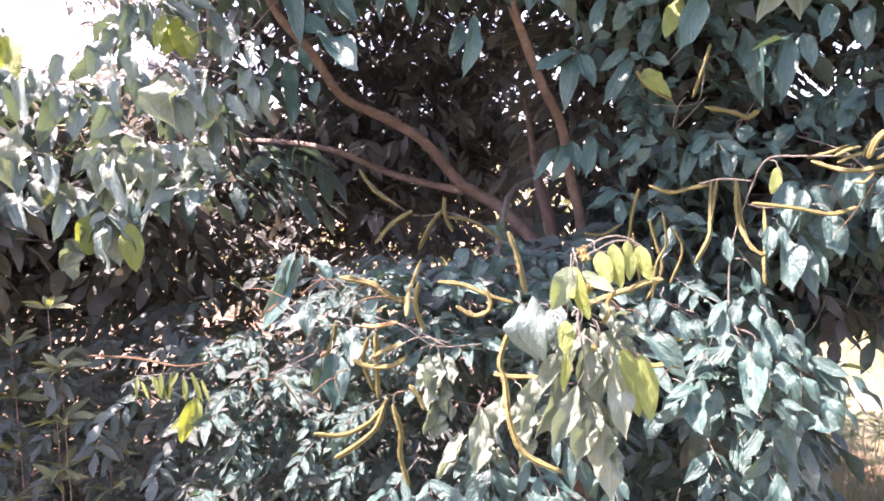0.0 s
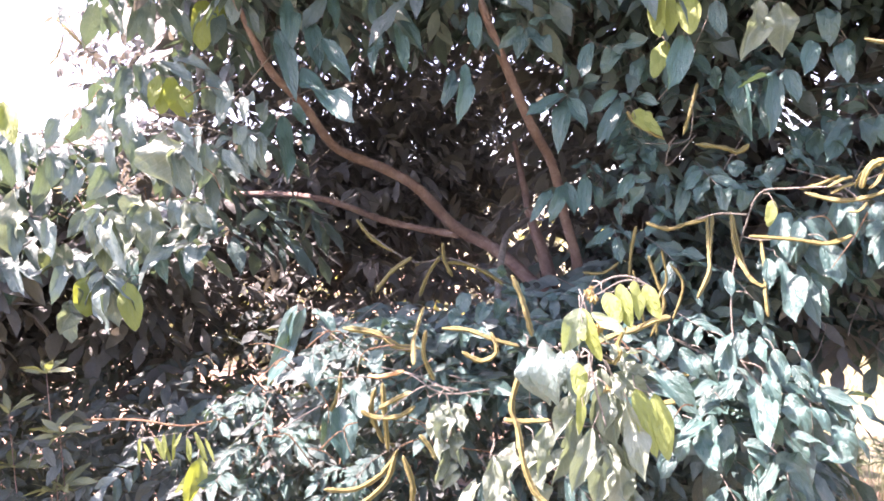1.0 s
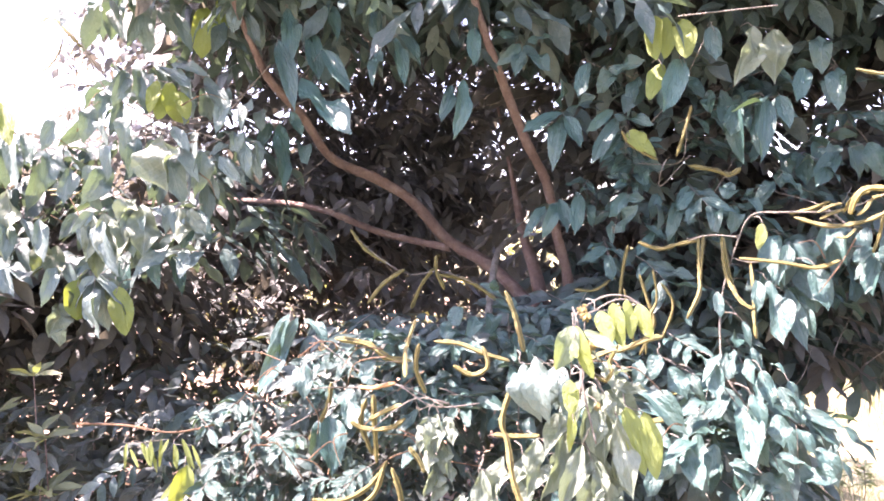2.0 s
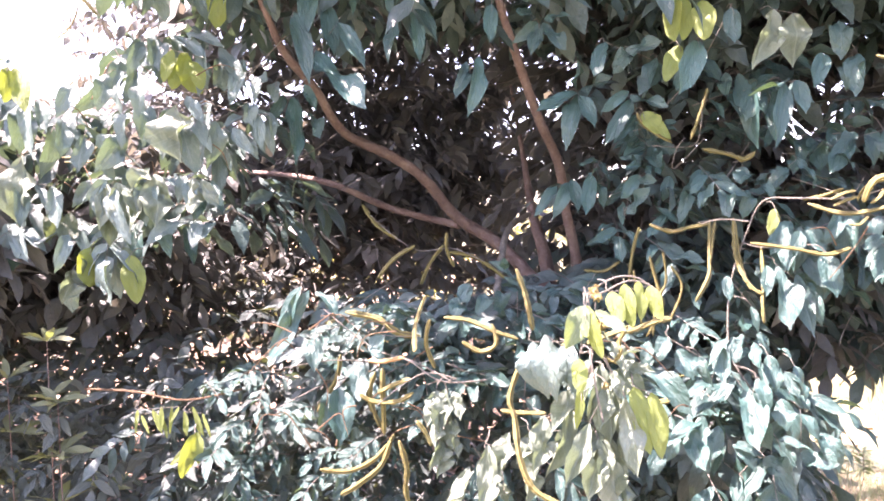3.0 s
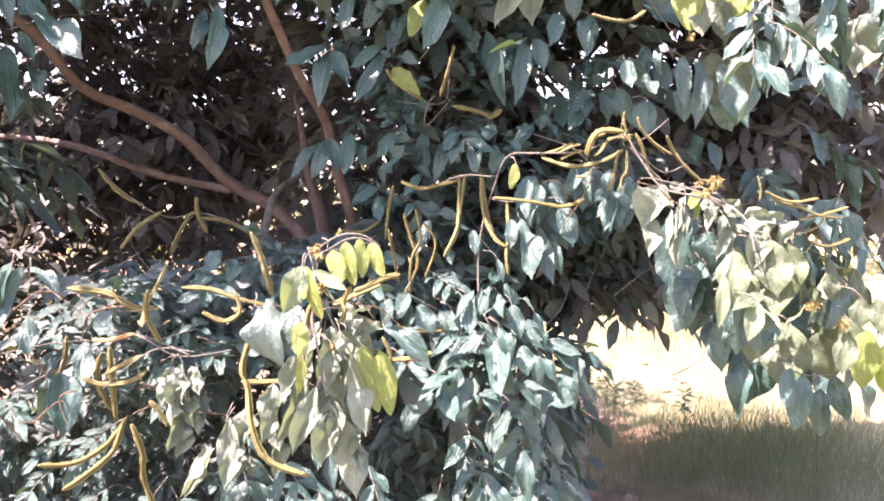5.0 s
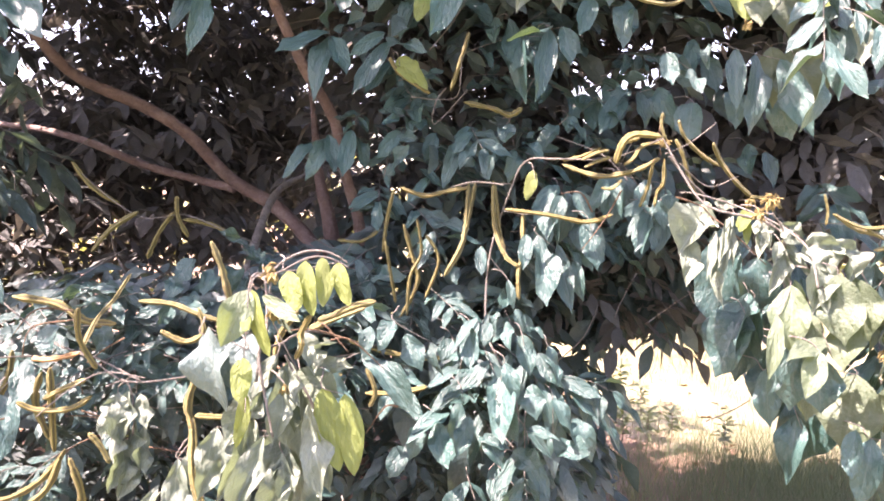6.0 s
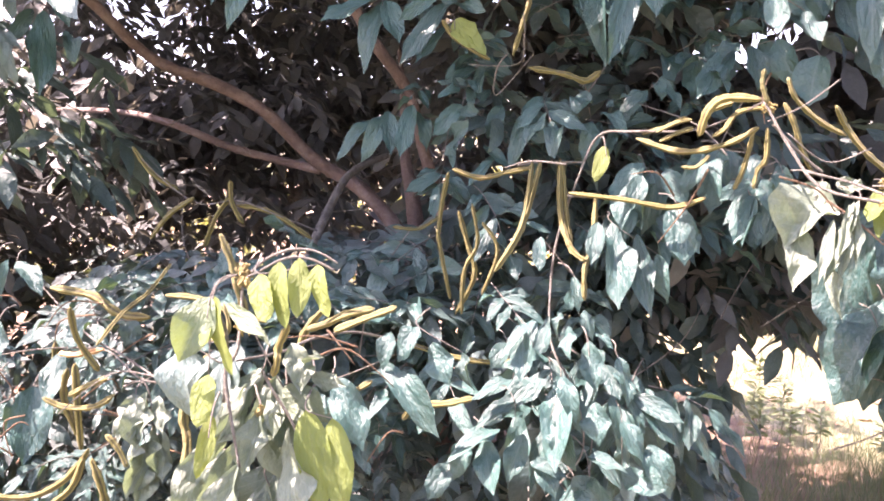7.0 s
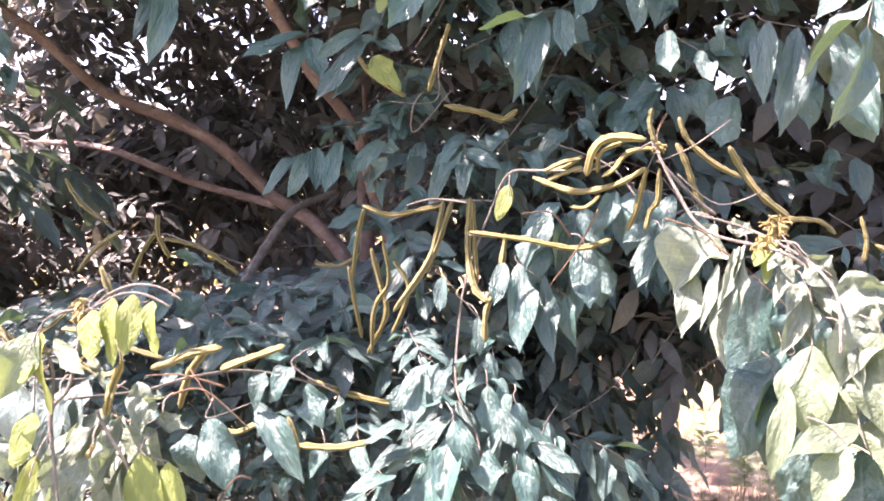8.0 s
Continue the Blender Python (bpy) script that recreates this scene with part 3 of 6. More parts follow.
pod([(-0.148, 1.450, 1.195), (-0.163, 1.450, 1.139), (-0.149, 1.450, 1.074)], 0.0100)
pod([(-0.133, 1.440, 1.195), (-0.143, 1.440, 1.133), (-0.129, 1.440, 1.065)], 0.0100)
ripe_pod([(-0.172, 1.450, 1.212), (-0.135, 1.450, 1.214), (-0.097, 1.450, 1.218)], 0.0085)
pod([(-0.081, 1.430, 1.187), (-0.112, 1.430, 1.165), (-0.147, 1.430, 1.150)], 0.0080)
pod([(-0.117, 1.420, 1.070), (-0.152, 1.413, 1.022), (-0.205, 1.407, 0.997), (-0.257, 1.400, 1.004)], 0.0100)
pod([(-0.116, 1.410, 1.064), (-0.142, 1.393, 1.013), (-0.177, 1.377, 0.985), (-0.214, 1.360, 0.958)], 0.0105)
pod([(-0.095, 1.400, 1.053), (-0.085, 1.400, 1.000), (-0.088, 1.400, 0.947), (-0.065, 1.400, 0.881)], 0.0110)
pod([(-0.063, 1.380, 1.107), (-0.049, 1.380, 1.084), (-0.030, 1.380, 1.053)], 0.0090)
pod([(-0.191, 1.430, 1.154), (-0.154, 1.430, 1.127), (-0.105, 1.430, 1.129), (-0.070, 1.430, 1.160)], 0.0090)
pod([(0.101, 1.350, 1.143), (0.137, 1.350, 1.133), (0.188, 1.350, 1.134)], 0.0080)
pod([(-0.222, 1.900, 1.557), (-0.182, 1.900, 1.500), (-0.123, 1.900, 1.454)], 0.0090)
pod([(-0.081, 1.860, 1.448), (-0.128, 1.860, 1.407), (-0.173, 1.860, 1.354)], 0.0100)
pod([(-0.005, 1.860, 1.439), (-0.032, 1.860, 1.405), (-0.064, 1.860, 1.342)], 0.0100)
pod([(0.018, 1.860, 1.432), (0.085, 1.860, 1.414), (0.165, 1.860, 1.357)], 0.0100)
pod([(0.009, 1.840, 1.478), (0.009, 1.840, 1.436), (0.024, 1.840, 1.383)], 0.0090)
pod([(0.366, 1.620, 1.192), (0.451, 1.620, 1.166), (0.529, 1.620, 1.151), (0.597, 1.620, 1.160)], 0.0095)
pod([(0.288, 1.400, 1.264), (0.324, 1.400, 1.279), (0.373, 1.400, 1.300)], 0.0110)
pod([(0.265, 1.400, 1.302), (0.243, 1.400, 1.263), (0.218, 1.400, 1.211)], 0.0110)
pod([(0.379, 1.400, 1.197), (0.391, 1.400, 1.154), (0.387, 1.400, 1.119)], 0.0090)
pod([(0.389, 1.450, 1.136), (0.451, 1.450, 1.126), (0.500, 1.450, 1.138)], 0.0090)
pod([(0.285, 1.400, 1.169), (0.315, 1.400, 1.170), (0.336, 1.400, 1.188)], 0.0080)
leaf('dusty', (-0.810, 1.900, 1.983), [
    ((-0.810, 1.900, 1.983), (-0.827, 1.847, 1.885), 0.051),
    ((-0.777, 1.900, 1.986), (-0.751, 1.857, 1.901), 0.045),
    ((-0.720, 1.900, 1.998), (-0.661, 1.852, 1.915), 0.045),
    ((-0.646, 1.900, 1.983), (-0.635, 1.834, 1.854), 0.060),
    ((-0.610, 1.900, 1.969), (-0.527, 1.839, 1.869), 0.051),
    ((-0.864, 1.900, 1.940), (-0.881, 1.850, 1.850), 0.045),
    ((-0.543, 1.900, 1.940), (-0.563, 1.831, 1.811), 0.048),
    ((-0.484, 1.900, 1.911), (-0.517, 1.852, 1.829), 0.042)])
leaf('dusty', (-0.885, 1.900, 2.177), [
    ((-0.885, 1.900, 2.177), (-0.891, 1.861, 2.097), 0.039),
    ((-0.848, 1.900, 2.169), (-0.816, 1.854, 2.072), 0.042),
    ((-0.774, 1.900, 2.160), (-0.777, 1.845, 2.047), 0.045),
    ((-0.685, 1.900, 2.143), (-0.626, 1.848, 2.045), 0.045),
    ((-0.504, 1.900, 2.185), (-0.523, 1.847, 2.079), 0.061),
    ((-0.490, 1.900, 2.140), (-0.460, 1.856, 2.051), 0.042)])
leaf('young', (-0.677, 1.850, 1.942), [
    ((-0.677, 1.850, 1.942), (-0.678, 1.808, 1.860), 0.041),
    ((-0.717, 1.850, 1.949), (-0.723, 1.804, 1.862), 0.029)])
leaf('young', (-1.079, 1.750, 1.875), [
    ((-1.079, 1.750, 1.875), (-1.063, 1.704, 1.785), 0.042),
    ((-1.061, 1.750, 1.876), (-1.009, 1.695, 1.772), 0.036)])
leaf('mature', (-0.630, 1.900, 1.613), [
    ((-0.630, 1.900, 1.613), (-0.585, 1.847, 1.522), 0.040),
    ((-0.645, 1.900, 1.605), (-0.658, 1.843, 1.506), 0.046),
    ((-0.835, 1.900, 1.496), (-0.817, 1.837, 1.386), 0.061),
    ((-0.774, 1.900, 1.520), (-0.723, 1.839, 1.417), 0.052),
    ((-0.699, 1.900, 1.490), (-0.657, 1.840, 1.387), 0.055),
    ((-0.925, 1.900, 1.488), (-0.914, 1.841, 1.385), 0.052),
    ((-1.105, 1.900, 1.486), (-1.103, 1.839, 1.383), 0.052),
    ((-1.166, 1.900, 1.455), (-1.143, 1.833, 1.339), 0.052)])
leaf('young', (-0.588, 1.620, 1.005), [
    ((-0.588, 1.620, 1.005), (-0.612, 1.600, 0.905), 0.036),
    ((-0.590, 1.620, 0.985), (-0.640, 1.600, 0.935), 0.014),
    ((-0.583, 1.620, 1.010), (-0.572, 1.600, 0.940), 0.022)])
leaf('young', (-0.730, 1.660, 1.050), [
    ((-0.735, 1.660, 1.051), (-0.735, 1.640, 0.997), 0.009),
    ((-0.727, 1.660, 1.038), (-0.701, 1.640, 0.998), 0.007),
    ((-0.696, 1.660, 1.049), (-0.670, 1.640, 1.000), 0.009),
    ((-0.701, 1.660, 1.053), (-0.673, 1.640, 1.002), 0.010),
    ((-0.679, 1.660, 1.040), (-0.657, 1.640, 0.986), 0.008),
    ((-0.679, 1.660, 1.059), (-0.673, 1.640, 1.000), 0.010),
    ((-0.654, 1.660, 1.060), (-0.652, 1.640, 0.998), 0.008),
    ((-0.637, 1.660, 1.059), (-0.652, 1.640, 1.024), 0.007),
    ((-0.625, 1.660, 1.048), (-0.610, 1.640, 1.006), 0.009),
    ((-0.624, 1.660, 1.046), (-0.612, 1.640, 0.993), 0.011),
    ((-0.606, 1.660, 1.060), (-0.579, 1.640, 0.991), 0.009),
    ((-0.605, 1.660, 1.059), (-0.572, 1.640, 0.992), 0.009),
    ((-0.582, 1.660, 1.043), (-0.556, 1.640, 0.990), 0.007)])
leaf('mature', (0.109, 1.750, 2.052), [
    ((0.109, 1.750, 2.052), (0.100, 1.700, 1.950), 0.045),
    ((-0.383, 1.750, 2.025), (-0.324, 1.661, 1.853), 0.059),
    ((-0.327, 1.750, 1.930), (-0.205, 1.642, 1.756), 0.087),
    ((-0.272, 1.750, 2.000), (-0.196, 1.677, 1.875), 0.056),
    ((-0.090, 1.750, 2.031), (-0.058, 1.685, 1.903), 0.045),
    ((0.080, 1.750, 1.923), (0.069, 1.675, 1.776), 0.059),
    ((0.049, 1.750, 1.909), (0.025, 1.700, 1.813), 0.042),
    ((-0.132, 1.750, 2.016), (-0.142, 1.680, 1.877), 0.048)])
leaf('mature', (-0.366, 1.800, 2.120), [
    ((-0.366, 1.800, 2.120), (-0.342, 1.720, 1.956), 0.058),
    ((-0.311, 1.800, 2.061), (-0.276, 1.727, 1.915), 0.058),
    ((-0.165, 1.800, 2.130), (-0.129, 1.748, 2.028), 0.046),
    ((-0.094, 1.800, 2.100), (-0.025, 1.725, 1.964), 0.049),
    ((-0.081, 1.800, 2.043), (-0.075, 1.744, 1.928), 0.043),
    ((-0.258, 1.800, 2.132), (-0.233, 1.743, 2.015), 0.049)])
leaf('mature', (0.336, 1.780, 1.842), [
    ((0.336, 1.780, 1.842), (0.223, 1.717, 1.785), 0.058),
    ((0.332, 1.780, 1.849), (0.314, 1.731, 1.926), 0.052),
    ((0.335, 1.780, 1.835), (0.289, 1.712, 1.709), 0.061),
    ((0.341, 1.780, 1.835), (0.373, 1.729, 1.747), 0.055),
    ((0.343, 1.780, 1.849), (0.414, 1.732, 1.866), 0.043)])
leaf('mature', (0.232, 1.780, 2.018), [
    ((0.232, 1.780, 2.018), (0.174, 1.741, 1.962), 0.043),
    ((0.236, 1.780, 2.015), (0.205, 1.738, 1.934), 0.043),
    ((0.242, 1.780, 2.018), (0.288, 1.727, 1.928), 0.049),
    ((0.246, 1.780, 2.025), (0.303, 1.743, 2.036), 0.043),
    ((0.224, 1.780, 2.032), (0.170, 1.750, 2.043), 0.043)])
leaf('mature', (0.390, 1.720, 1.957), [
    ((0.390, 1.720, 1.957), (0.347, 1.672, 1.865), 0.045),
    ((0.438, 1.720, 1.937), (0.516, 1.667, 1.939), 0.045),
    ((0.460, 1.720, 1.818), (0.376, 1.647, 1.695), 0.048),
    ((0.472, 1.720, 1.781), (0.402, 1.669, 1.701), 0.042),
    ((0.450, 1.720, 1.828), (0.528, 1.663, 1.781), 0.042),
    ((0.450, 1.720, 1.837), (0.371, 1.674, 1.780), 0.034),
    ((0.516, 1.720, 1.922), (0.464, 1.670, 1.830), 0.045)])
leaf('young', (0.474, 1.680, 1.780), [
    ((0.474, 1.680, 1.780), (0.508, 1.646, 1.733), 0.041),
    ((0.490, 1.680, 1.775), (0.528, 1.637, 1.711), 0.022)])
leaf('young', (0.522, 1.620, 2.040), [
    ((0.522, 1.620, 2.040), (0.498, 1.569, 1.934), 0.042),
    ((0.551, 1.620, 2.036), (0.532, 1.568, 1.929), 0.042),
    ((0.587, 1.620, 2.032), (0.579, 1.572, 1.934), 0.047),
    ((0.536, 1.620, 1.928), (0.492, 1.574, 1.841), 0.037)])
leaf('limp', (0.757, 1.620, 2.014), [
    ((0.757, 1.620, 2.014), (0.716, 1.605, 1.869), 0.066),
    ((0.804, 1.620, 2.006), (0.811, 1.607, 1.880), 0.074)])
leaf('mature', (0.581, 1.620, 1.937), [
    ((0.581, 1.620, 1.937), (0.518, 1.548, 1.800), 0.074),
    ((0.658, 1.620, 2.016), (0.645, 1.576, 1.926), 0.047)])
leaf('mature', (0.776, 1.600, 1.842), [
    ((0.776, 1.600, 1.842), (0.723, 1.514, 1.678), 0.060),
    ((0.947, 1.600, 1.911), (0.911, 1.553, 1.819), 0.055),
    ((0.900, 1.600, 1.984), (0.890, 1.561, 1.905), 0.060),
    ((0.790, 1.600, 1.851), (0.663, 1.539, 1.789), 0.044),
    ((0.806, 1.600, 1.847), (0.810, 1.554, 1.762), 0.047),
    ((0.867, 1.600, 1.910), (0.826, 1.555, 1.822), 0.052)])
leaf('mature', (0.622, 1.750, 1.617), [
    ((0.622, 1.750, 1.617), (0.580, 1.693, 1.516), 0.043),
    ((0.611, 1.750, 1.588), (0.651, 1.715, 1.552), 0.037),
    ((0.456, 1.750, 1.534), (0.510, 1.698, 1.594), 0.046),
    ((0.535, 1.750, 1.551), (0.588, 1.705, 1.506), 0.043),
    ((0.571, 1.750, 1.631), (0.538, 1.714, 1.569), 0.040),
    ((0.473, 1.750, 1.624), (0.525, 1.715, 1.610), 0.034),
    ((0.565, 1.750, 1.535), (0.502, 1.706, 1.474), 0.040),
    ((0.620, 1.750, 1.624), (0.656, 1.716, 1.585), 0.037),
    ((0.492, 1.750, 1.632), (0.433, 1.708, 1.573), 0.040)])
leaf('mature', (0.716, 1.660, 1.650), [
    ((0.716, 1.660, 1.650), (0.692, 1.633, 1.601), 0.054),
    ((0.744, 1.660, 1.612), (0.791, 1.620, 1.582), 0.046),
    ((0.727, 1.660, 1.595), (0.714, 1.626, 1.533), 0.049),
    ((0.753, 1.660, 1.621), (0.783, 1.630, 1.647), 0.035)])
leaf('mature', (0.392, 1.850, 1.639), [
    ((0.392, 1.850, 1.639), (0.368, 1.790, 1.530), 0.051),
    ((0.331, 1.850, 1.618), (0.290, 1.798, 1.529), 0.048),
    ((0.300, 1.850, 1.608), (0.233, 1.798, 1.533), 0.036),
    ((0.400, 1.850, 1.627), (0.431, 1.805, 1.555), 0.045),
    ((0.339, 1.850, 1.626), (0.350, 1.798, 1.535), 0.045)])
leaf('mature', (0.815, 1.620, 1.519), [
    ((0.815, 1.620, 1.519), (0.742, 1.571, 1.447), 0.053),
    ((0.826, 1.620, 1.501), (0.794, 1.568, 1.409), 0.056),
    ((0.851, 1.620, 1.445), (0.896, 1.559, 1.362), 0.068),
    ((0.855, 1.620, 1.509), (0.878, 1.578, 1.446), 0.048),
    ((0.797, 1.620, 1.451), (0.748, 1.571, 1.370), 0.056)])
leaf('mature', (0.937, 1.580, 1.543), [
    ((0.937, 1.580, 1.543), (0.919, 1.530, 1.454), 0.047),
    ((1.001, 1.580, 1.535), (0.956, 1.536, 1.459), 0.048),
    ((0.906, 1.580, 1.540), (0.867, 1.542, 1.475), 0.044),
    ((1.043, 1.580, 1.516), (1.037, 1.548, 1.460), 0.042)])
leaf('mature', (0.965, 1.500, 1.477), [
    ((0.965, 1.500, 1.477), (0.925, 1.444, 1.379), 0.048),
    ((0.996, 1.500, 1.472), (1.019, 1.469, 1.432), 0.040),
    ((0.975, 1.500, 1.479), (0.904, 1.464, 1.434), 0.040),
    ((1.004, 1.500, 1.475), (0.969, 1.452, 1.392), 0.043)])
leaf('mature', (0.989, 1.680, 1.726), [
    ((0.989, 1.680, 1.726), (0.910, 1.625, 1.633), 0.061),
    ((1.027, 1.680, 1.734), (1.025, 1.635, 1.652), 0.068),
    ((1.071, 1.680, 1.746), (1.077, 1.632, 1.663), 0.062),
    ((1.002, 1.680, 1.740), (0.945, 1.653, 1.705), 0.044),
    ((1.086, 1.680, 1.814), (1.135, 1.642, 1.791), 0.053),
    ((0.855, 1.680, 1.673), (0.891, 1.642, 1.625), 0.043),
    ((0.835, 1.680, 1.653), (0.768, 1.642, 1.600), 0.043)])
leaf('mature', (0.811, 1.700, 1.865), [
    ((0.811, 1.700, 1.865), (0.770, 1.607, 1.689), 0.060),
    ((0.759, 1.700, 1.850), (0.713, 1.655, 1.765), 0.051),
    ((1.164, 1.700, 1.862), (1.128, 1.655, 1.775), 0.060),
    ((1.202, 1.700, 1.825), (1.209, 1.652, 1.740), 0.060),
    ((1.278, 1.700, 1.759), (1.263, 1.654, 1.674), 0.061),
    ((1.326, 1.700, 1.628), (1.309, 1.654, 1.544), 0.062),
    ((1.377, 1.700, 1.610), (1.370, 1.652, 1.526), 0.056)])
leaf('mature', (1.030, 1.750, 1.940), [
    ((1.030, 1.750, 1.940), (0.995, 1.710, 1.861), 0.069),
    ((1.188, 1.750, 1.994), (1.262, 1.680, 1.916), 0.092),
    ((0.461, 1.750, 1.946), (0.416, 1.721, 1.899), 0.056),
    ((0.531, 1.750, 1.915), (0.493, 1.710, 1.840), 0.056),
    ((0.639, 1.750, 1.972), (0.561, 1.679, 1.840), 0.071)])
leaf('young', (1.113, 1.450, 1.963), [
    ((1.113, 1.450, 1.963), (1.087, 1.391, 1.846), 0.059),
    ((1.301, 1.450, 1.963), (1.248, 1.408, 1.877), 0.066),
    ((1.184, 1.450, 1.953), (1.190, 1.413, 1.886), 0.052),
    ((1.247, 1.450, 1.950), (1.209, 1.411, 1.870), 0.053)])
leaf('mature', (1.060, 1.380, 1.777), [
    ((1.060, 1.380, 1.777), (1.031, 1.325, 1.670), 0.044),
    ((1.103, 1.380, 1.770), (1.066, 1.305, 1.626), 0.060),
    ((1.156, 1.380, 1.763), (1.166, 1.300, 1.620), 0.066),
    ((0.921, 1.380, 1.762), (0.920, 1.349, 1.702), 0.043),
    ((1.004, 1.380, 1.782), (0.990, 1.356, 1.735), 0.031),
    ((0.967, 1.380, 1.736), (0.975, 1.353, 1.685), 0.032)])
leaf('mature', (0.735, 1.750, 1.893), [
    ((0.735, 1.750, 1.893), (0.746, 1.649, 1.699), 0.065),
    ((0.703, 1.750, 1.893), (0.694, 1.714, 1.821), 0.048),
    ((0.892, 1.750, 1.693), (0.873, 1.724, 1.647), 0.044),
    ((0.987, 1.750, 1.769), (0.987, 1.696, 1.667), 0.065),
    ((0.951, 1.750, 1.731), (0.932, 1.705, 1.646), 0.059),
    ((1.074, 1.750, 1.759), (1.084, 1.707, 1.680), 0.054),
    ((1.152, 1.750, 1.718), (1.149, 1.708, 1.639), 0.054)])
leaf('mature', (0.579, 1.450, 1.252), [
    ((0.579, 1.450, 1.252), (0.573, 1.405, 1.182), 0.047),
    ((0.563, 1.450, 1.170), (0.495, 1.412, 1.162), 0.029),
    ((0.652, 1.450, 1.259), (0.653, 1.417, 1.207), 0.035),
    ((0.684, 1.450, 1.233), (0.688, 1.406, 1.167), 0.046),
    ((0.567, 1.450, 1.132), (0.501, 1.412, 1.116), 0.035),
    ((0.596, 1.450, 1.270), (0.537, 1.408, 1.228), 0.024),
    ((0.620, 1.450, 1.257), (0.599, 1.424, 1.221), 0.031)])
leaf('mature', (0.726, 1.420, 1.216), [
    ((0.726, 1.420, 1.216), (0.740, 1.376, 1.153), 0.043),
    ((0.689, 1.420, 1.253), (0.717, 1.399, 1.241), 0.021),
    ((0.752, 1.420, 1.154), (0.816, 1.369, 1.127), 0.039),
    ((0.771, 1.420, 1.141), (0.811, 1.371, 1.088), 0.048),
    ((0.707, 1.420, 1.203), (0.724, 1.387, 1.158), 0.036),
    ((0.789, 1.420, 1.128), (0.797, 1.385, 1.079), 0.045)])
leaf('mature', (0.631, 1.390, 1.195), [
    ((0.631, 1.390, 1.195), (0.648, 1.350, 1.139), 0.038),
    ((0.615, 1.390, 1.122), (0.648, 1.343, 1.065), 0.047),
    ((0.685, 1.390, 1.153), (0.677, 1.355, 1.101), 0.051),
    ((0.727, 1.390, 1.122), (0.753, 1.350, 1.073), 0.051),
    ((0.770, 1.390, 1.084), (0.792, 1.341, 1.023), 0.056),
    ((0.730, 1.390, 1.041), (0.783, 1.348, 1.020), 0.055),
    ((0.652, 1.390, 1.029), (0.693, 1.356, 1.004), 0.055),
    ((0.597, 1.390, 1.065), (0.621, 1.352, 1.018), 0.044),
    ((0.585, 1.390, 1.056), (0.636, 1.358, 1.054), 0.030)])
leaf('mature', (0.670, 1.370, 1.073), [
    ((0.670, 1.370, 1.073), (0.722, 1.334, 1.067), 0.038)])
leaf('mature', (0.519, 1.450, 1.073), [
    ((0.519, 1.450, 1.073), (0.528, 1.395, 0.996), 0.056),
    ((0.544, 1.450, 1.086), (0.453, 1.397, 1.074), 0.044),
    ((0.488, 1.450, 1.067), (0.467, 1.415, 1.020), 0.044),
    ((0.583, 1.450, 1.078), (0.551, 1.406, 1.020), 0.046),
    ((0.461, 1.450, 1.026), (0.424, 1.413, 0.986), 0.047),
    ((0.430, 1.450, 1.131), (0.412, 1.421, 1.091), 0.037)])
leaf('mature', (0.735, 1.520, 1.420), [
    ((0.735, 1.520, 1.420), (0.737, 1.441, 1.292), 0.055),
    ((0.778, 1.520, 1.401), (0.776, 1.443, 1.276), 0.046),
    ((0.843, 1.520, 1.451), (0.839, 1.465, 1.358), 0.061),
    ((0.784, 1.520, 1.498), (0.756, 1.487, 1.444), 0.041),
    ((0.711, 1.520, 1.420), (0.695, 1.481, 1.354), 0.038),
    ((0.813, 1.520, 1.367), (0.812, 1.478, 1.298), 0.042),
    ((0.757, 1.520, 1.481), (0.735, 1.483, 1.418), 0.041)])
leaf('mature', (0.669, 1.500, 1.332), [
    ((0.669, 1.500, 1.332), (0.672, 1.466, 1.276), 0.026),
    ((0.649, 1.500, 1.270), (0.636, 1.476, 1.232), 0.028),
    ((0.687, 1.500, 1.274), (0.696, 1.473, 1.233), 0.028),
    ((0.630, 1.500, 1.265), (0.603, 1.471, 1.224), 0.025),
    ((0.560, 1.500, 1.216), (0.529, 1.474, 1.185), 0.038),
    ((0.613, 1.500, 1.398), (0.605, 1.469, 1.346), 0.028)])
branch('twig', [(0.221, 1.130, 1.388, 0.0040), (0.231, 1.140, 1.400, 0.0050), (0.247, 1.140, 1.413, 0.0050), (0.273, 1.140, 1.423, 0.0050), (0.302, 1.140, 1.421, 0.0040), (0.327, 1.140, 1.407, 0.0030)])
leaf('mature', (0.299, 1.300, 1.222), [
    ((0.299, 1.300, 1.222), (0.343, 1.243, 1.145), 0.063),
    ((0.362, 1.300, 1.246), (0.444, 1.231, 1.167), 0.046),
    ((0.268, 1.300, 1.199), (0.292, 1.266, 1.151), 0.054),
    ((0.414, 1.300, 1.295), (0.384, 1.270, 1.264), 0.038),
    ((0.433, 1.300, 1.272), (0.451, 1.266, 1.222), 0.046),
    ((0.376, 1.300, 1.287), (0.361, 1.272, 1.248), 0.033),
    ((0.475, 1.300, 1.258), (0.488, 1.266, 1.208), 0.033)])
leaf('mature', (-0.332, 1.580, 1.359), [
    ((-0.332, 1.580, 1.359), (-0.384, 1.567, 1.242), 0.051),
    ((-0.315, 1.580, 1.350), (-0.410, 1.561, 1.185), 0.054),
    ((-0.344, 1.580, 1.343), (-0.349, 1.570, 1.241), 0.046)])
leaf('mature', (-0.300, 1.580, 1.346), [
    ((-0.300, 1.580, 1.346), (-0.237, 1.542, 1.313), 0.044)])
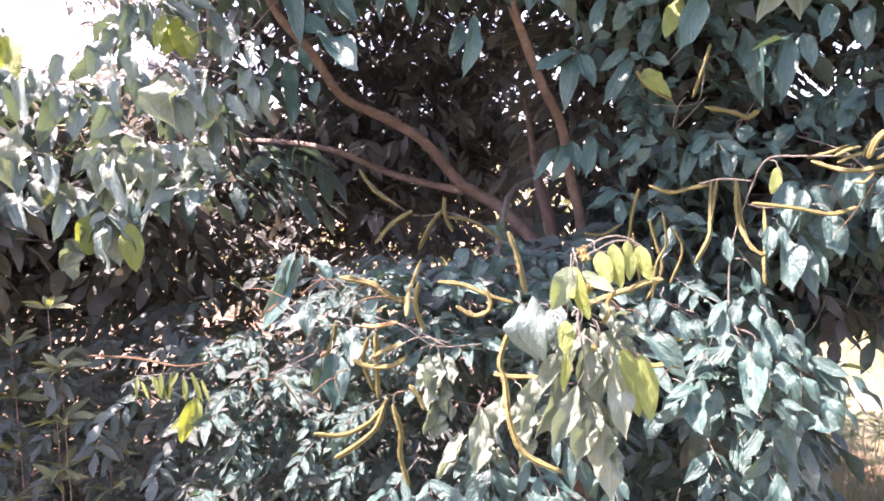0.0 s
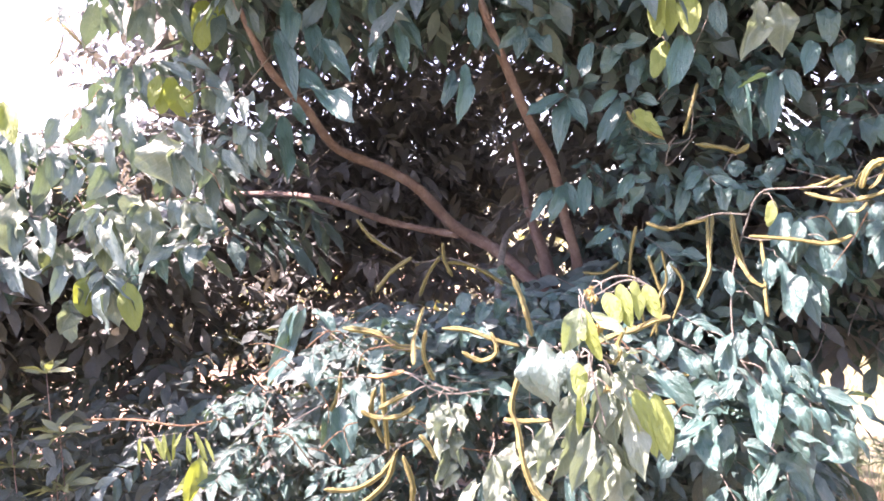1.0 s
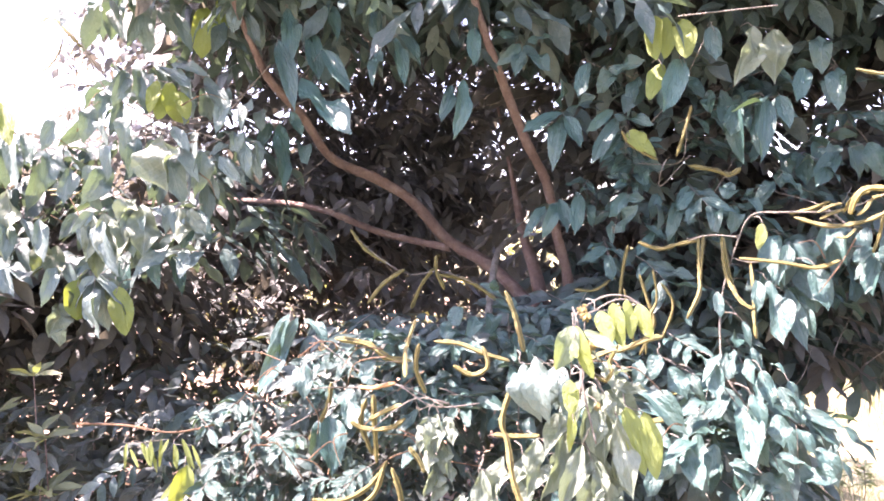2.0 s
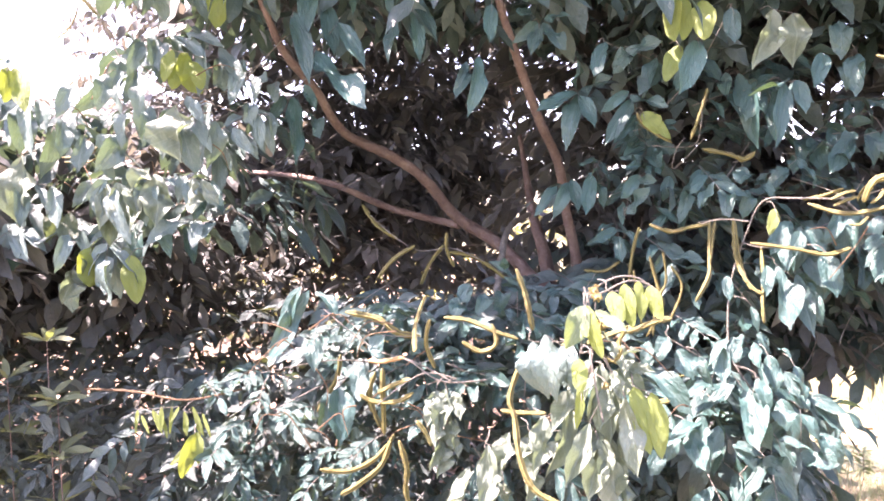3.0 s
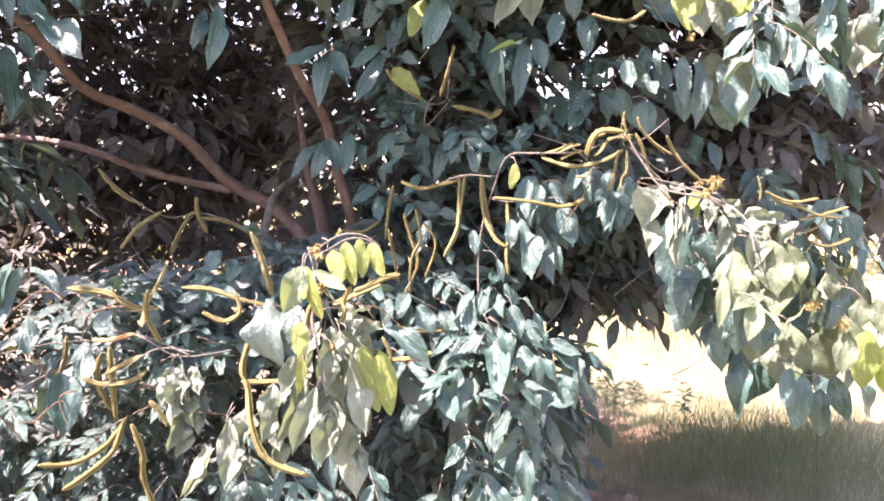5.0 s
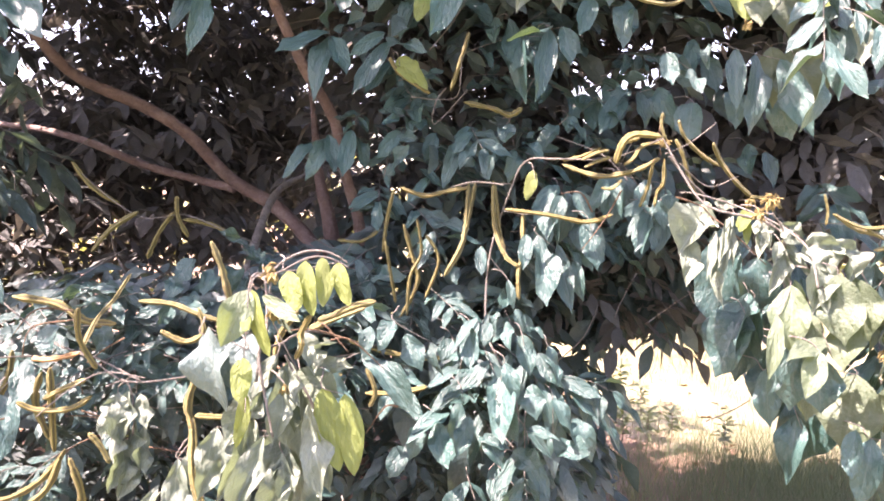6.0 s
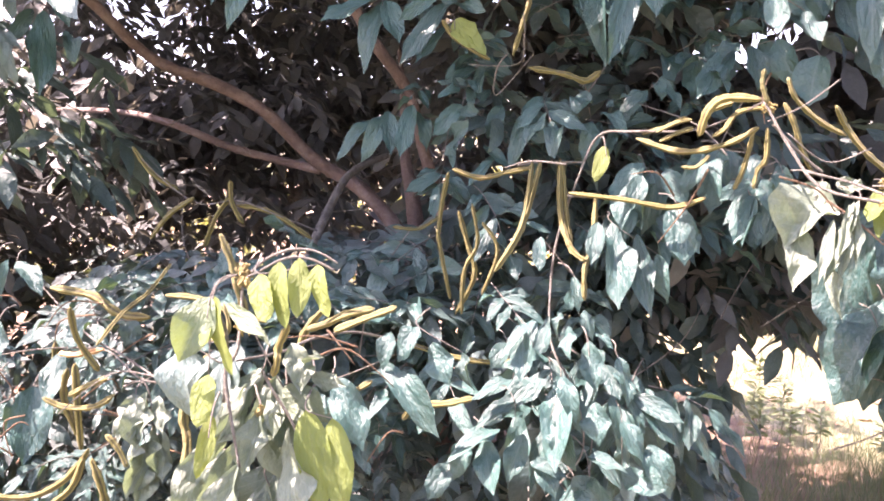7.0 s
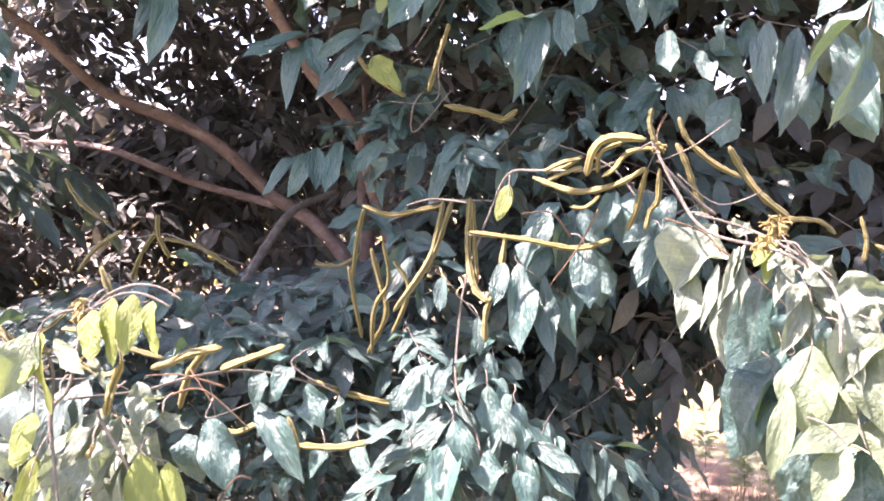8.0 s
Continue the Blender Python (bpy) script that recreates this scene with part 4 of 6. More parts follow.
leaf('mature', (-0.239, 1.500, 1.145), [
    ((-0.239, 1.500, 1.145), (-0.221, 1.430, 1.038), 0.081),
    ((-0.191, 1.500, 1.204), (-0.194, 1.449, 1.125), 0.050),
    ((-0.262, 1.500, 1.136), (-0.260, 1.454, 1.066), 0.045),
    ((-0.289, 1.500, 1.259), (-0.287, 1.459, 1.192), 0.044),
    ((-0.141, 1.500, 1.262), (-0.166, 1.470, 1.222), 0.045),
    ((-0.061, 1.500, 1.258), (-0.074, 1.477, 1.223), 0.041)])
leaf('mature', (0.125, 1.680, 1.343), [
    ((0.125, 1.680, 1.343), (0.145, 1.656, 1.304), 0.064),
    ((0.093, 1.680, 1.337), (0.084, 1.648, 1.289), 0.043),
    ((0.061, 1.680, 1.358), (0.033, 1.647, 1.319), 0.047),
    ((0.146, 1.680, 1.295), (0.200, 1.647, 1.259), 0.043),
    ((0.029, 1.680, 1.325), (0.016, 1.647, 1.277), 0.047)])
leaf('dusty', (-1.073, 1.820, 1.800), [
    ((-1.073, 1.820, 1.800), (-1.041, 1.752, 1.671), 0.053),
    ((-1.044, 1.820, 1.809), (-1.007, 1.778, 1.730), 0.038),
    ((-0.988, 1.820, 1.761), (-0.956, 1.768, 1.664), 0.062),
    ((-1.097, 1.820, 1.603), (-1.053, 1.754, 1.485), 0.052),
    ((-1.060, 1.820, 1.596), (-0.987, 1.774, 1.531), 0.035),
    ((-1.117, 1.820, 1.617), (-1.114, 1.770, 1.529), 0.035),
    ((-1.010, 1.820, 1.589), (-0.975, 1.764, 1.489), 0.044)])
leaf('dusty', (-0.837, 1.850, 1.725), [
    ((-0.837, 1.850, 1.725), (-0.878, 1.789, 1.634), 0.077),
    ((-0.828, 1.850, 1.784), (-0.863, 1.805, 1.717), 0.053),
    ((-0.885, 1.850, 1.884), (-0.886, 1.804, 1.796), 0.059),
    ((-0.971, 1.850, 1.855), (-0.990, 1.799, 1.767), 0.050),
    ((-0.944, 1.850, 1.724), (-0.936, 1.801, 1.632), 0.050)])
leaf('dusty', (-0.770, 1.850, 1.801), [
    ((-0.770, 1.850, 1.801), (-0.768, 1.800, 1.706), 0.056),
    ((-0.729, 1.850, 1.795), (-0.714, 1.783, 1.668), 0.062),
    ((-0.695, 1.850, 1.761), (-0.650, 1.790, 1.653), 0.077),
    ((-0.659, 1.850, 1.779), (-0.607, 1.799, 1.691), 0.044),
    ((-0.797, 1.850, 1.858), (-0.802, 1.808, 1.778), 0.050),
    ((-0.680, 1.850, 1.830), (-0.623, 1.806, 1.759), 0.041)])
leaf('dusty', (-0.598, 1.920, 1.754), [
    ((-0.598, 1.920, 1.754), (-0.584, 1.860, 1.641), 0.065),
    ((-0.562, 1.920, 1.755), (-0.496, 1.870, 1.679), 0.040),
    ((-0.518, 1.920, 1.777), (-0.494, 1.879, 1.701), 0.037),
    ((-0.485, 1.920, 1.783), (-0.471, 1.874, 1.696), 0.037),
    ((-0.552, 1.920, 1.791), (-0.596, 1.888, 1.763), 0.031),
    ((-0.514, 1.920, 1.807), (-0.445, 1.882, 1.772), 0.031),
    ((-0.459, 1.920, 1.887), (-0.463, 1.888, 1.826), 0.046)])
leaf('mature', (-0.420, 1.950, 1.850), [
    ((-0.420, 1.950, 1.850), (-0.384, 1.852, 1.667), 0.072),
    ((-0.376, 1.950, 1.806), (-0.333, 1.908, 1.737), 0.041),
    ((-0.389, 1.950, 1.883), (-0.352, 1.912, 1.816), 0.041),
    ((-0.443, 1.950, 1.852), (-0.472, 1.906, 1.775), 0.041)])
leaf('dusty', (-0.785, 1.840, 1.611), [
    ((-0.785, 1.840, 1.611), (-0.762, 1.780, 1.502), 0.074),
    ((-0.818, 1.840, 1.624), (-0.816, 1.809, 1.568), 0.053),
    ((-0.751, 1.840, 1.620), (-0.684, 1.807, 1.596), 0.035),
    ((-0.795, 1.840, 1.637), (-0.832, 1.808, 1.608), 0.035)])
leaf('dusty', (-0.668, 1.840, 1.612), [
    ((-0.668, 1.840, 1.612), (-0.654, 1.798, 1.535), 0.044),
    ((-0.650, 1.840, 1.601), (-0.586, 1.799, 1.547), 0.030),
    ((-0.678, 1.840, 1.621), (-0.698, 1.804, 1.564), 0.035)])
leaf('dusty', (-0.859, 1.820, 1.590), [
    ((-0.859, 1.820, 1.590), (-0.819, 1.745, 1.455), 0.052),
    ((-0.826, 1.820, 1.581), (-0.773, 1.776, 1.511), 0.038),
    ((-0.892, 1.820, 1.581), (-0.890, 1.775, 1.501), 0.038),
    ((-0.873, 1.820, 1.606), (-0.912, 1.780, 1.560), 0.035)])
leaf('dusty', (-0.728, 1.900, 1.998), [
    ((-0.728, 1.900, 1.998), (-0.622, 1.843, 1.933), 0.054),
    ((-0.780, 1.900, 1.998), (-0.743, 1.845, 1.890), 0.063),
    ((-0.816, 1.900, 1.986), (-0.834, 1.854, 1.902), 0.051),
    ((-0.696, 1.900, 2.004), (-0.592, 1.849, 1.978), 0.045),
    ((-0.607, 1.900, 1.945), (-0.551, 1.858, 1.878), 0.045),
    ((-0.637, 1.900, 1.930), (-0.653, 1.855, 1.846), 0.045)])
leaf('young', (-0.698, 1.860, 1.930), [
    ((-0.698, 1.860, 1.930), (-0.702, 1.816, 1.844), 0.039),
    ((-0.664, 1.860, 1.922), (-0.630, 1.820, 1.846), 0.036)])
pod([(-0.951, 1.800, 2.098), (-0.922, 1.800, 2.056), (-0.887, 1.800, 2.017)], 0.0080)
pod([(-1.063, 1.800, 1.964), (-1.003, 1.800, 1.956), (-0.951, 1.800, 1.994), (-0.931, 1.800, 2.052)], 0.0050)
pod([(-0.998, 1.840, 1.661), (-0.940, 1.840, 1.672), (-0.910, 1.840, 1.691)], 0.0070)
pod([(-0.991, 1.840, 1.649), (-0.933, 1.840, 1.657), (-0.903, 1.840, 1.677)], 0.0060)
leaf('mature', (1.053, 1.170, 1.267), [
    ((1.053, 1.170, 1.267), (1.018, 1.156, 1.208), 0.043),
    ((1.083, 1.170, 1.283), (1.110, 1.158, 1.236), 0.035),
    ((1.031, 1.170, 1.238), (1.005, 1.158, 1.187), 0.035)])
leaf('young', (1.301, 1.100, 1.200), [
    ((1.301, 1.100, 1.200), (1.278, 1.077, 1.091), 0.049),
    ((1.362, 1.100, 1.175), (1.342, 1.077, 1.065), 0.043)])
leaf('dull', (1.263, 1.080, 1.272), [
    ((1.263, 1.080, 1.272), (1.253, 1.068, 1.213), 0.040),
    ((1.304, 1.080, 1.270), (1.302, 1.065, 1.197), 0.041),
    ((1.238, 1.080, 1.208), (1.208, 1.063, 1.128), 0.044),
    ((1.180, 1.080, 1.322), (1.188, 1.069, 1.272), 0.039)])
leaf('mature', (1.160, 1.280, 1.106), [
    ((1.160, 1.280, 1.106), (1.130, 1.260, 0.982), 0.074),
    ((1.088, 1.280, 1.194), (1.089, 1.264, 1.090), 0.054),
    ((1.117, 1.280, 1.243), (1.115, 1.263, 1.129), 0.051)])
leaf('mature', (1.200, 1.150, 1.106), [
    ((1.200, 1.150, 1.106), (1.158, 1.128, 1.005), 0.062),
    ((1.276, 1.150, 1.100), (1.295, 1.130, 1.004), 0.056),
    ((1.243, 1.150, 1.074), (1.220, 1.130, 0.983), 0.056),
    ((1.347, 1.150, 1.079), (1.368, 1.132, 0.995), 0.064),
    ((1.166, 1.150, 1.123), (1.146, 1.134, 1.046), 0.041)])
pod([(1.089, 1.140, 1.477), (1.143, 1.140, 1.460), (1.216, 1.140, 1.463)], 0.0060)
pod([(1.081, 1.140, 1.481), (1.129, 1.140, 1.457), (1.184, 1.140, 1.443)], 0.0060)
pod([(1.161, 1.140, 1.423), (1.218, 1.140, 1.428), (1.292, 1.140, 1.447)], 0.0060)
pod([(1.144, 1.140, 1.457), (1.209, 1.140, 1.435), (1.284, 1.140, 1.427)], 0.0060)
pod([(1.195, 1.140, 1.376), (1.245, 1.140, 1.372), (1.299, 1.140, 1.377)], 0.0075)
pod([(1.065, 1.140, 1.507), (1.077, 1.140, 1.484), (1.074, 1.140, 1.458)], 0.0060)
pod([(1.178, 1.140, 1.396), (1.218, 1.140, 1.408), (1.234, 1.140, 1.435)], 0.0040)
leaf('pale', (0.200, 1.080, 1.381), [
    ((0.200, 1.080, 1.381), (0.171, 1.050, 1.320), 0.036),
    ((0.217, 1.080, 1.373), (0.261, 1.050, 1.345), 0.018)])
leaf('young', (0.203, 1.080, 1.382), [
    ((0.203, 1.080, 1.382), (0.219, 1.050, 1.303), 0.023),
    ((0.197, 1.080, 1.352), (0.198, 1.050, 1.336), 0.012),
    ((0.194, 1.080, 1.296), (0.189, 1.050, 1.249), 0.023),
    ((0.196, 1.080, 1.251), (0.188, 1.050, 1.192), 0.017)])
leaf('young', (0.247, 1.100, 1.402), [
    ((0.247, 1.100, 1.402), (0.258, 1.070, 1.356), 0.024),
    ((0.269, 1.100, 1.415), (0.274, 1.070, 1.350), 0.022),
    ((0.291, 1.100, 1.419), (0.294, 1.070, 1.362), 0.022),
    ((0.310, 1.100, 1.412), (0.319, 1.070, 1.362), 0.021)])
leaf('dusty', (0.195, 1.120, 1.297), [
    ((0.195, 1.120, 1.297), (0.195, 1.090, 1.224), 0.036),
    ((0.147, 1.130, 1.326), (0.147, 1.100, 1.221), 0.057)])
leaf('dull', (0.260, 1.140, 1.262), [
    ((0.260, 1.140, 1.262), (0.314, 1.110, 1.231), 0.045),
    ((0.218, 1.140, 1.350), (0.255, 1.110, 1.318), 0.011),
    ((0.252, 1.140, 1.226), (0.258, 1.110, 1.193), 0.026)])
leaf('limp', (0.290, 1.160, 1.267), [
    ((0.290, 1.160, 1.267), (0.333, 1.130, 1.266), 0.024),
    ((0.282, 1.160, 1.284), (0.310, 1.130, 1.303), 0.017),
    ((0.244, 1.160, 1.246), (0.262, 1.130, 1.233), 0.020)])
leaf('limp', (0.242, 1.100, 1.246), [
    ((0.242, 1.100, 1.246), (0.232, 1.070, 1.185), 0.032),
    ((0.274, 1.100, 1.229), (0.292, 1.070, 1.108), 0.041),
    ((0.217, 1.100, 1.187), (0.178, 1.070, 1.089), 0.036),
    ((0.256, 1.100, 1.273), (0.263, 1.070, 1.230), 0.024),
    ((0.229, 1.100, 1.280), (0.194, 1.070, 1.211), 0.019)])
leaf('limp', (0.240, 1.130, 1.152), [
    ((0.240, 1.130, 1.152), (0.225, 1.100, 1.053), 0.048),
    ((0.263, 1.130, 1.120), (0.277, 1.100, 0.992), 0.060),
    ((0.284, 1.130, 1.078), (0.285, 1.100, 1.047), 0.022),
    ((0.250, 1.130, 1.151), (0.247, 1.100, 1.084), 0.033)])
leaf('young', (0.292, 1.110, 1.245), [
    ((0.292, 1.110, 1.245), (0.313, 1.080, 1.141), 0.034),
    ((0.321, 1.110, 1.235), (0.335, 1.080, 1.134), 0.031)])
leaf('limp', (0.076, 1.340, 1.072), [
    ((0.076, 1.340, 1.072), (0.066, 1.310, 0.947), 0.047),
    ((0.106, 1.340, 1.046), (0.083, 1.310, 0.992), 0.022),
    ((0.145, 1.340, 1.076), (0.165, 1.310, 1.008), 0.039),
    ((0.190, 1.340, 1.117), (0.154, 1.310, 1.101), 0.026),
    ((0.210, 1.340, 1.081), (0.183, 1.310, 1.047), 0.030),
    ((0.050, 1.340, 1.020), (-0.016, 1.310, 0.940), 0.029)])
leaf('limp', (0.165, 1.360, 1.091), [
    ((0.165, 1.360, 1.091), (0.132, 1.330, 1.035), 0.033),
    ((0.110, 1.360, 0.987), (0.114, 1.330, 0.958), 0.034),
    ((0.229, 1.360, 1.096), (0.209, 1.330, 1.067), 0.026)])
branch('twig', [(0.225, 1.110, 1.371, 0.0042), (0.228, 1.110, 1.393, 0.0042), (0.243, 1.110, 1.402, 0.0042), (0.273, 1.110, 1.417, 0.0042), (0.299, 1.110, 1.417, 0.0042), (0.326, 1.110, 1.404, 0.0042)])
branch('twig', [(0.244, 1.110, 1.291, 0.0050), (0.253, 1.110, 1.271, 0.0050), (0.275, 1.110, 1.232, 0.0050), (0.291, 1.110, 1.192, 0.0050)])
branch('twig', [(0.201, 1.080, 1.381, 0.0050), (0.215, 1.080, 1.341, 0.0050), (0.212, 1.080, 1.296, 0.0050), (0.209, 1.080, 1.265, 0.0050)])
pod([(0.282, 1.150, 1.325), (0.305, 1.150, 1.333), (0.338, 1.150, 1.344), (0.372, 1.150, 1.351)], 0.0085)
pod([(0.277, 1.100, 1.342), (0.267, 1.100, 1.320), (0.259, 1.100, 1.301), (0.255, 1.100, 1.281)], 0.0080)
flower_head((0.228, 1.110, 1.394), 0.014)
flower_head((0.231, 1.090, 1.349), 0.016)
flower_head((0.243, 1.100, 1.249), 0.012)
leaf('mature', (1.076, 1.380, 1.426), [
    ((1.086, 1.400, 1.426), (1.044, 1.390, 1.249), 0.112),
    ((1.066, 1.320, 1.296), (0.986, 1.290, 1.206), 0.099),
    ((1.118, 1.360, 1.390), (1.106, 1.330, 1.288), 0.093)])
leaf('mature', (0.954, 1.480, 1.467), [
    ((0.954, 1.480, 1.467), (0.914, 1.450, 1.391), 0.044),
    ((0.960, 1.480, 1.467), (0.952, 1.450, 1.392), 0.043),
    ((0.966, 1.480, 1.493), (0.977, 1.450, 1.438), 0.039),
    ((0.989, 1.480, 1.506), (0.995, 1.450, 1.470), 0.040),
    ((0.945, 1.480, 1.491), (0.888, 1.450, 1.460), 0.036)])
leaf('mature', (0.880, 1.620, 1.441), [
    ((0.880, 1.620, 1.441), (0.891, 1.590, 1.338), 0.089),
    ((0.839, 1.620, 1.507), (0.816, 1.590, 1.393), 0.058),
    ((0.947, 1.620, 1.542), (0.926, 1.590, 1.431), 0.069),
    ((0.970, 1.620, 1.543), (0.965, 1.590, 1.460), 0.065)])
branch('twig', [(0.947, 1.310, 1.508, 0.0050), (1.007, 1.290, 1.491, 0.0050), (1.042, 1.230, 1.465, 0.0050), (1.052, 1.190, 1.447, 0.0050), (1.048, 1.140, 1.420, 0.0050), (1.032, 1.100, 1.369, 0.0050)])
leaf('dusty', (-1.108, 1.860, 1.808), [
    ((-1.108, 1.860, 1.808), (-1.093, 1.830, 1.685), 0.086),
    ((-1.030, 1.860, 1.743), (-1.023, 1.830, 1.616), 0.066),
    ((-0.860, 1.860, 1.728), (-0.923, 1.830, 1.634), 0.081),
    ((-0.783, 1.860, 1.812), (-0.810, 1.830, 1.717), 0.054),
    ((-0.607, 1.860, 1.768), (-0.593, 1.830, 1.658), 0.076),
    ((-0.563, 1.860, 1.750), (-0.504, 1.830, 1.680), 0.040),
    ((-0.495, 1.860, 1.787), (-0.481, 1.830, 1.696), 0.038),
    ((-0.466, 1.860, 1.787), (-0.444, 1.830, 1.716), 0.033),
    ((-0.524, 1.860, 1.816), (-0.501, 1.830, 1.759), 0.042)])
leaf('limp', (-1.088, 1.820, 1.666), [
    ((-1.088, 1.820, 1.666), (-1.079, 1.790, 1.485), 0.078),
    ((-0.847, 1.820, 1.601), (-0.810, 1.790, 1.449), 0.081),
    ((-0.879, 1.820, 1.601), (-0.877, 1.790, 1.478), 0.051),
    ((-0.825, 1.820, 1.594), (-0.771, 1.790, 1.514), 0.050),
    ((-0.765, 1.820, 1.637), (-0.801, 1.790, 1.577), 0.053),
    ((-0.751, 1.820, 1.623), (-0.736, 1.790, 1.485), 0.084),
    ((-0.656, 1.820, 1.616), (-0.649, 1.790, 1.519), 0.054),
    ((-0.635, 1.820, 1.608), (-0.578, 1.790, 1.546), 0.033),
    ((-0.694, 1.820, 1.802), (-0.673, 1.790, 1.656), 0.097),
    ((-0.963, 1.820, 1.374), (-0.966, 1.790, 1.287), 0.067)])
leaf('dull', (-0.915, 1.840, 1.433), [
    ((-0.915, 1.840, 1.433), (-0.912, 1.810, 1.329), 0.096),
    ((-0.848, 1.840, 1.418), (-0.808, 1.810, 1.344), 0.049),
    ((-0.812, 1.840, 1.388), (-0.778, 1.810, 1.327), 0.040),
    ((-1.007, 1.840, 1.536), (-1.024, 1.810, 1.448), 0.049),
    ((-0.978, 1.840, 1.521), (-0.979, 1.810, 1.432), 0.056),
    ((-0.870, 1.840, 1.536), (-0.865, 1.810, 1.434), 0.046),
    ((-0.840, 1.840, 1.433), (-0.801, 1.810, 1.338), 0.055)])
leaf('dusty', (-0.910, 1.950, 2.193), [
    ((-0.910, 1.950, 2.193), (-0.891, 1.920, 2.108), 0.062),
    ((-0.860, 1.950, 2.217), (-0.863, 1.920, 2.099), 0.072),
    ((-0.802, 1.950, 2.208), (-0.760, 1.920, 2.114), 0.081),
    ((-0.787, 1.950, 2.157), (-0.762, 1.920, 2.044), 0.061),
    ((-0.728, 1.950, 2.181), (-0.687, 1.920, 2.088), 0.060),
    ((-0.678, 1.950, 2.180), (-0.687, 1.920, 2.096), 0.070),
    ((-0.527, 1.950, 2.203), (-0.489, 1.920, 2.101), 0.083),
    ((-0.478, 1.950, 2.160), (-0.466, 1.920, 2.050), 0.058),
    ((-0.384, 1.950, 2.201), (-0.390, 1.920, 2.107), 0.058),
    ((-0.361, 1.950, 2.150), (-0.354, 1.920, 2.057), 0.058),
    ((-0.750, 1.950, 2.014), (-0.708, 1.920, 1.956), 0.069),
    ((-0.875, 1.950, 2.016), (-0.822, 1.920, 1.983), 0.045),
    ((-0.800, 1.950, 1.998), (-0.775, 1.920, 1.924), 0.060),
    ((-0.699, 1.950, 2.038), (-0.641, 1.920, 1.996), 0.059),
    ((-0.627, 1.950, 1.952), (-0.596, 1.920, 1.862), 0.058),
    ((-0.585, 1.950, 1.943), (-0.563, 1.920, 1.870), 0.048)])
leaf('young', (-0.597, 1.900, 2.154), [
    ((-0.597, 1.900, 2.154), (-0.608, 1.870, 2.023), 0.059),
    ((-0.564, 1.900, 2.178), (-0.542, 1.870, 2.071), 0.034),
    ((-0.717, 1.900, 1.943), (-0.662, 1.870, 1.847), 0.059)])
branch('twig', [(-0.979, 1.880, 2.130, 0.0055), (-0.915, 1.880, 2.032, 0.0055), (-0.863, 1.880, 1.934, 0.0055), (-0.792, 1.880, 1.884, 0.0055), (-0.729, 1.880, 1.850, 0.0055)])
branch('twig', [(-0.744, 1.920, 1.857, 0.0050), (-0.646, 1.920, 1.847, 0.0050), (-0.563, 1.920, 1.870, 0.0050), (-0.494, 1.920, 1.943, 0.0050), (-0.434, 1.920, 2.008, 0.0050)])
branch('twig', [(-0.969, 1.880, 2.082, 0.0040), (-0.979, 1.880, 2.033, 0.0040), (-1.020, 1.880, 1.994, 0.0040), (-1.092, 1.880, 1.978, 0.0040)])
pod([(0.901, 1.350, 1.599), (0.869, 1.350, 1.591), (0.844, 1.350, 1.569), (0.832, 1.350, 1.554)], 0.0061)
pod([(0.928, 1.350, 1.607), (0.948, 1.350, 1.584), (0.963, 1.350, 1.546), (0.976, 1.350, 1.498)], 0.0094)
pod([(0.932, 1.350, 1.639), (0.950, 1.350, 1.606), (0.981, 1.350, 1.576), (1.029, 1.350, 1.554)], 0.0081)
pod([(1.004, 1.350, 1.601), (1.031, 1.350, 1.572), (1.054, 1.350, 1.538), (1.090, 1.350, 1.502)], 0.0101)
pod([(0.912, 1.350, 1.566), (0.907, 1.350, 1.531), (0.896, 1.350, 1.504), (0.888, 1.350, 1.482)], 0.0088)
pod([(0.791, 1.350, 1.513), (0.805, 1.350, 1.516), (0.826, 1.350, 1.530)], 0.0054)
pod([(1.091, 1.350, 1.502), (1.127, 1.350, 1.496), (1.156, 1.350, 1.481)], 0.0074)
pod([(0.748, 1.350, 1.560), (0.774, 1.350, 1.574), (0.803, 1.350, 1.580)], 0.0054)
pod([(0.754, 1.350, 1.552), (0.780, 1.350, 1.563), (0.803, 1.350, 1.571)], 0.0054)
flower_head((0.906, 1.345, 1.600), 0.016)
branch('twig', [(0.911, 1.340, 1.574, 0.0060), (0.934, 1.340, 1.551, 0.0060), (0.963, 1.340, 1.524, 0.0060), (0.986, 1.340, 1.507, 0.0060)])
leaf('limp', (0.981, 1.330, 1.494), [
    ((0.981, 1.330, 1.494), (0.927, 1.300, 1.403), 0.077),
    ((0.949, 1.320, 1.432), (0.932, 1.290, 1.345), 0.041),
    ((0.994, 1.320, 1.493), (1.019, 1.290, 1.486), 0.024)])
leaf('limp', (0.999, 1.270, 1.472), [
    ((0.999, 1.270, 1.472), (0.940, 1.240, 1.361), 0.021),
    ((0.992, 1.270, 1.469), (0.953, 1.240, 1.384), 0.019),
    ((0.959, 1.270, 1.408), (0.971, 1.240, 1.313), 0.026),
    ((0.985, 1.270, 1.466), (0.965, 1.240, 1.361), 0.019),
    ((0.993, 1.270, 1.467), (0.982, 1.240, 1.384), 0.016),
    ((0.966, 1.270, 1.446), (0.936, 1.240, 1.364), 0.017)])
leaf('young', (1.045, 1.290, 1.482), [
    ((1.045, 1.290, 1.482), (1.007, 1.260, 1.452), 0.021),
    ((1.036, 1.290, 1.473), (1.024, 1.260, 1.423), 0.015)])
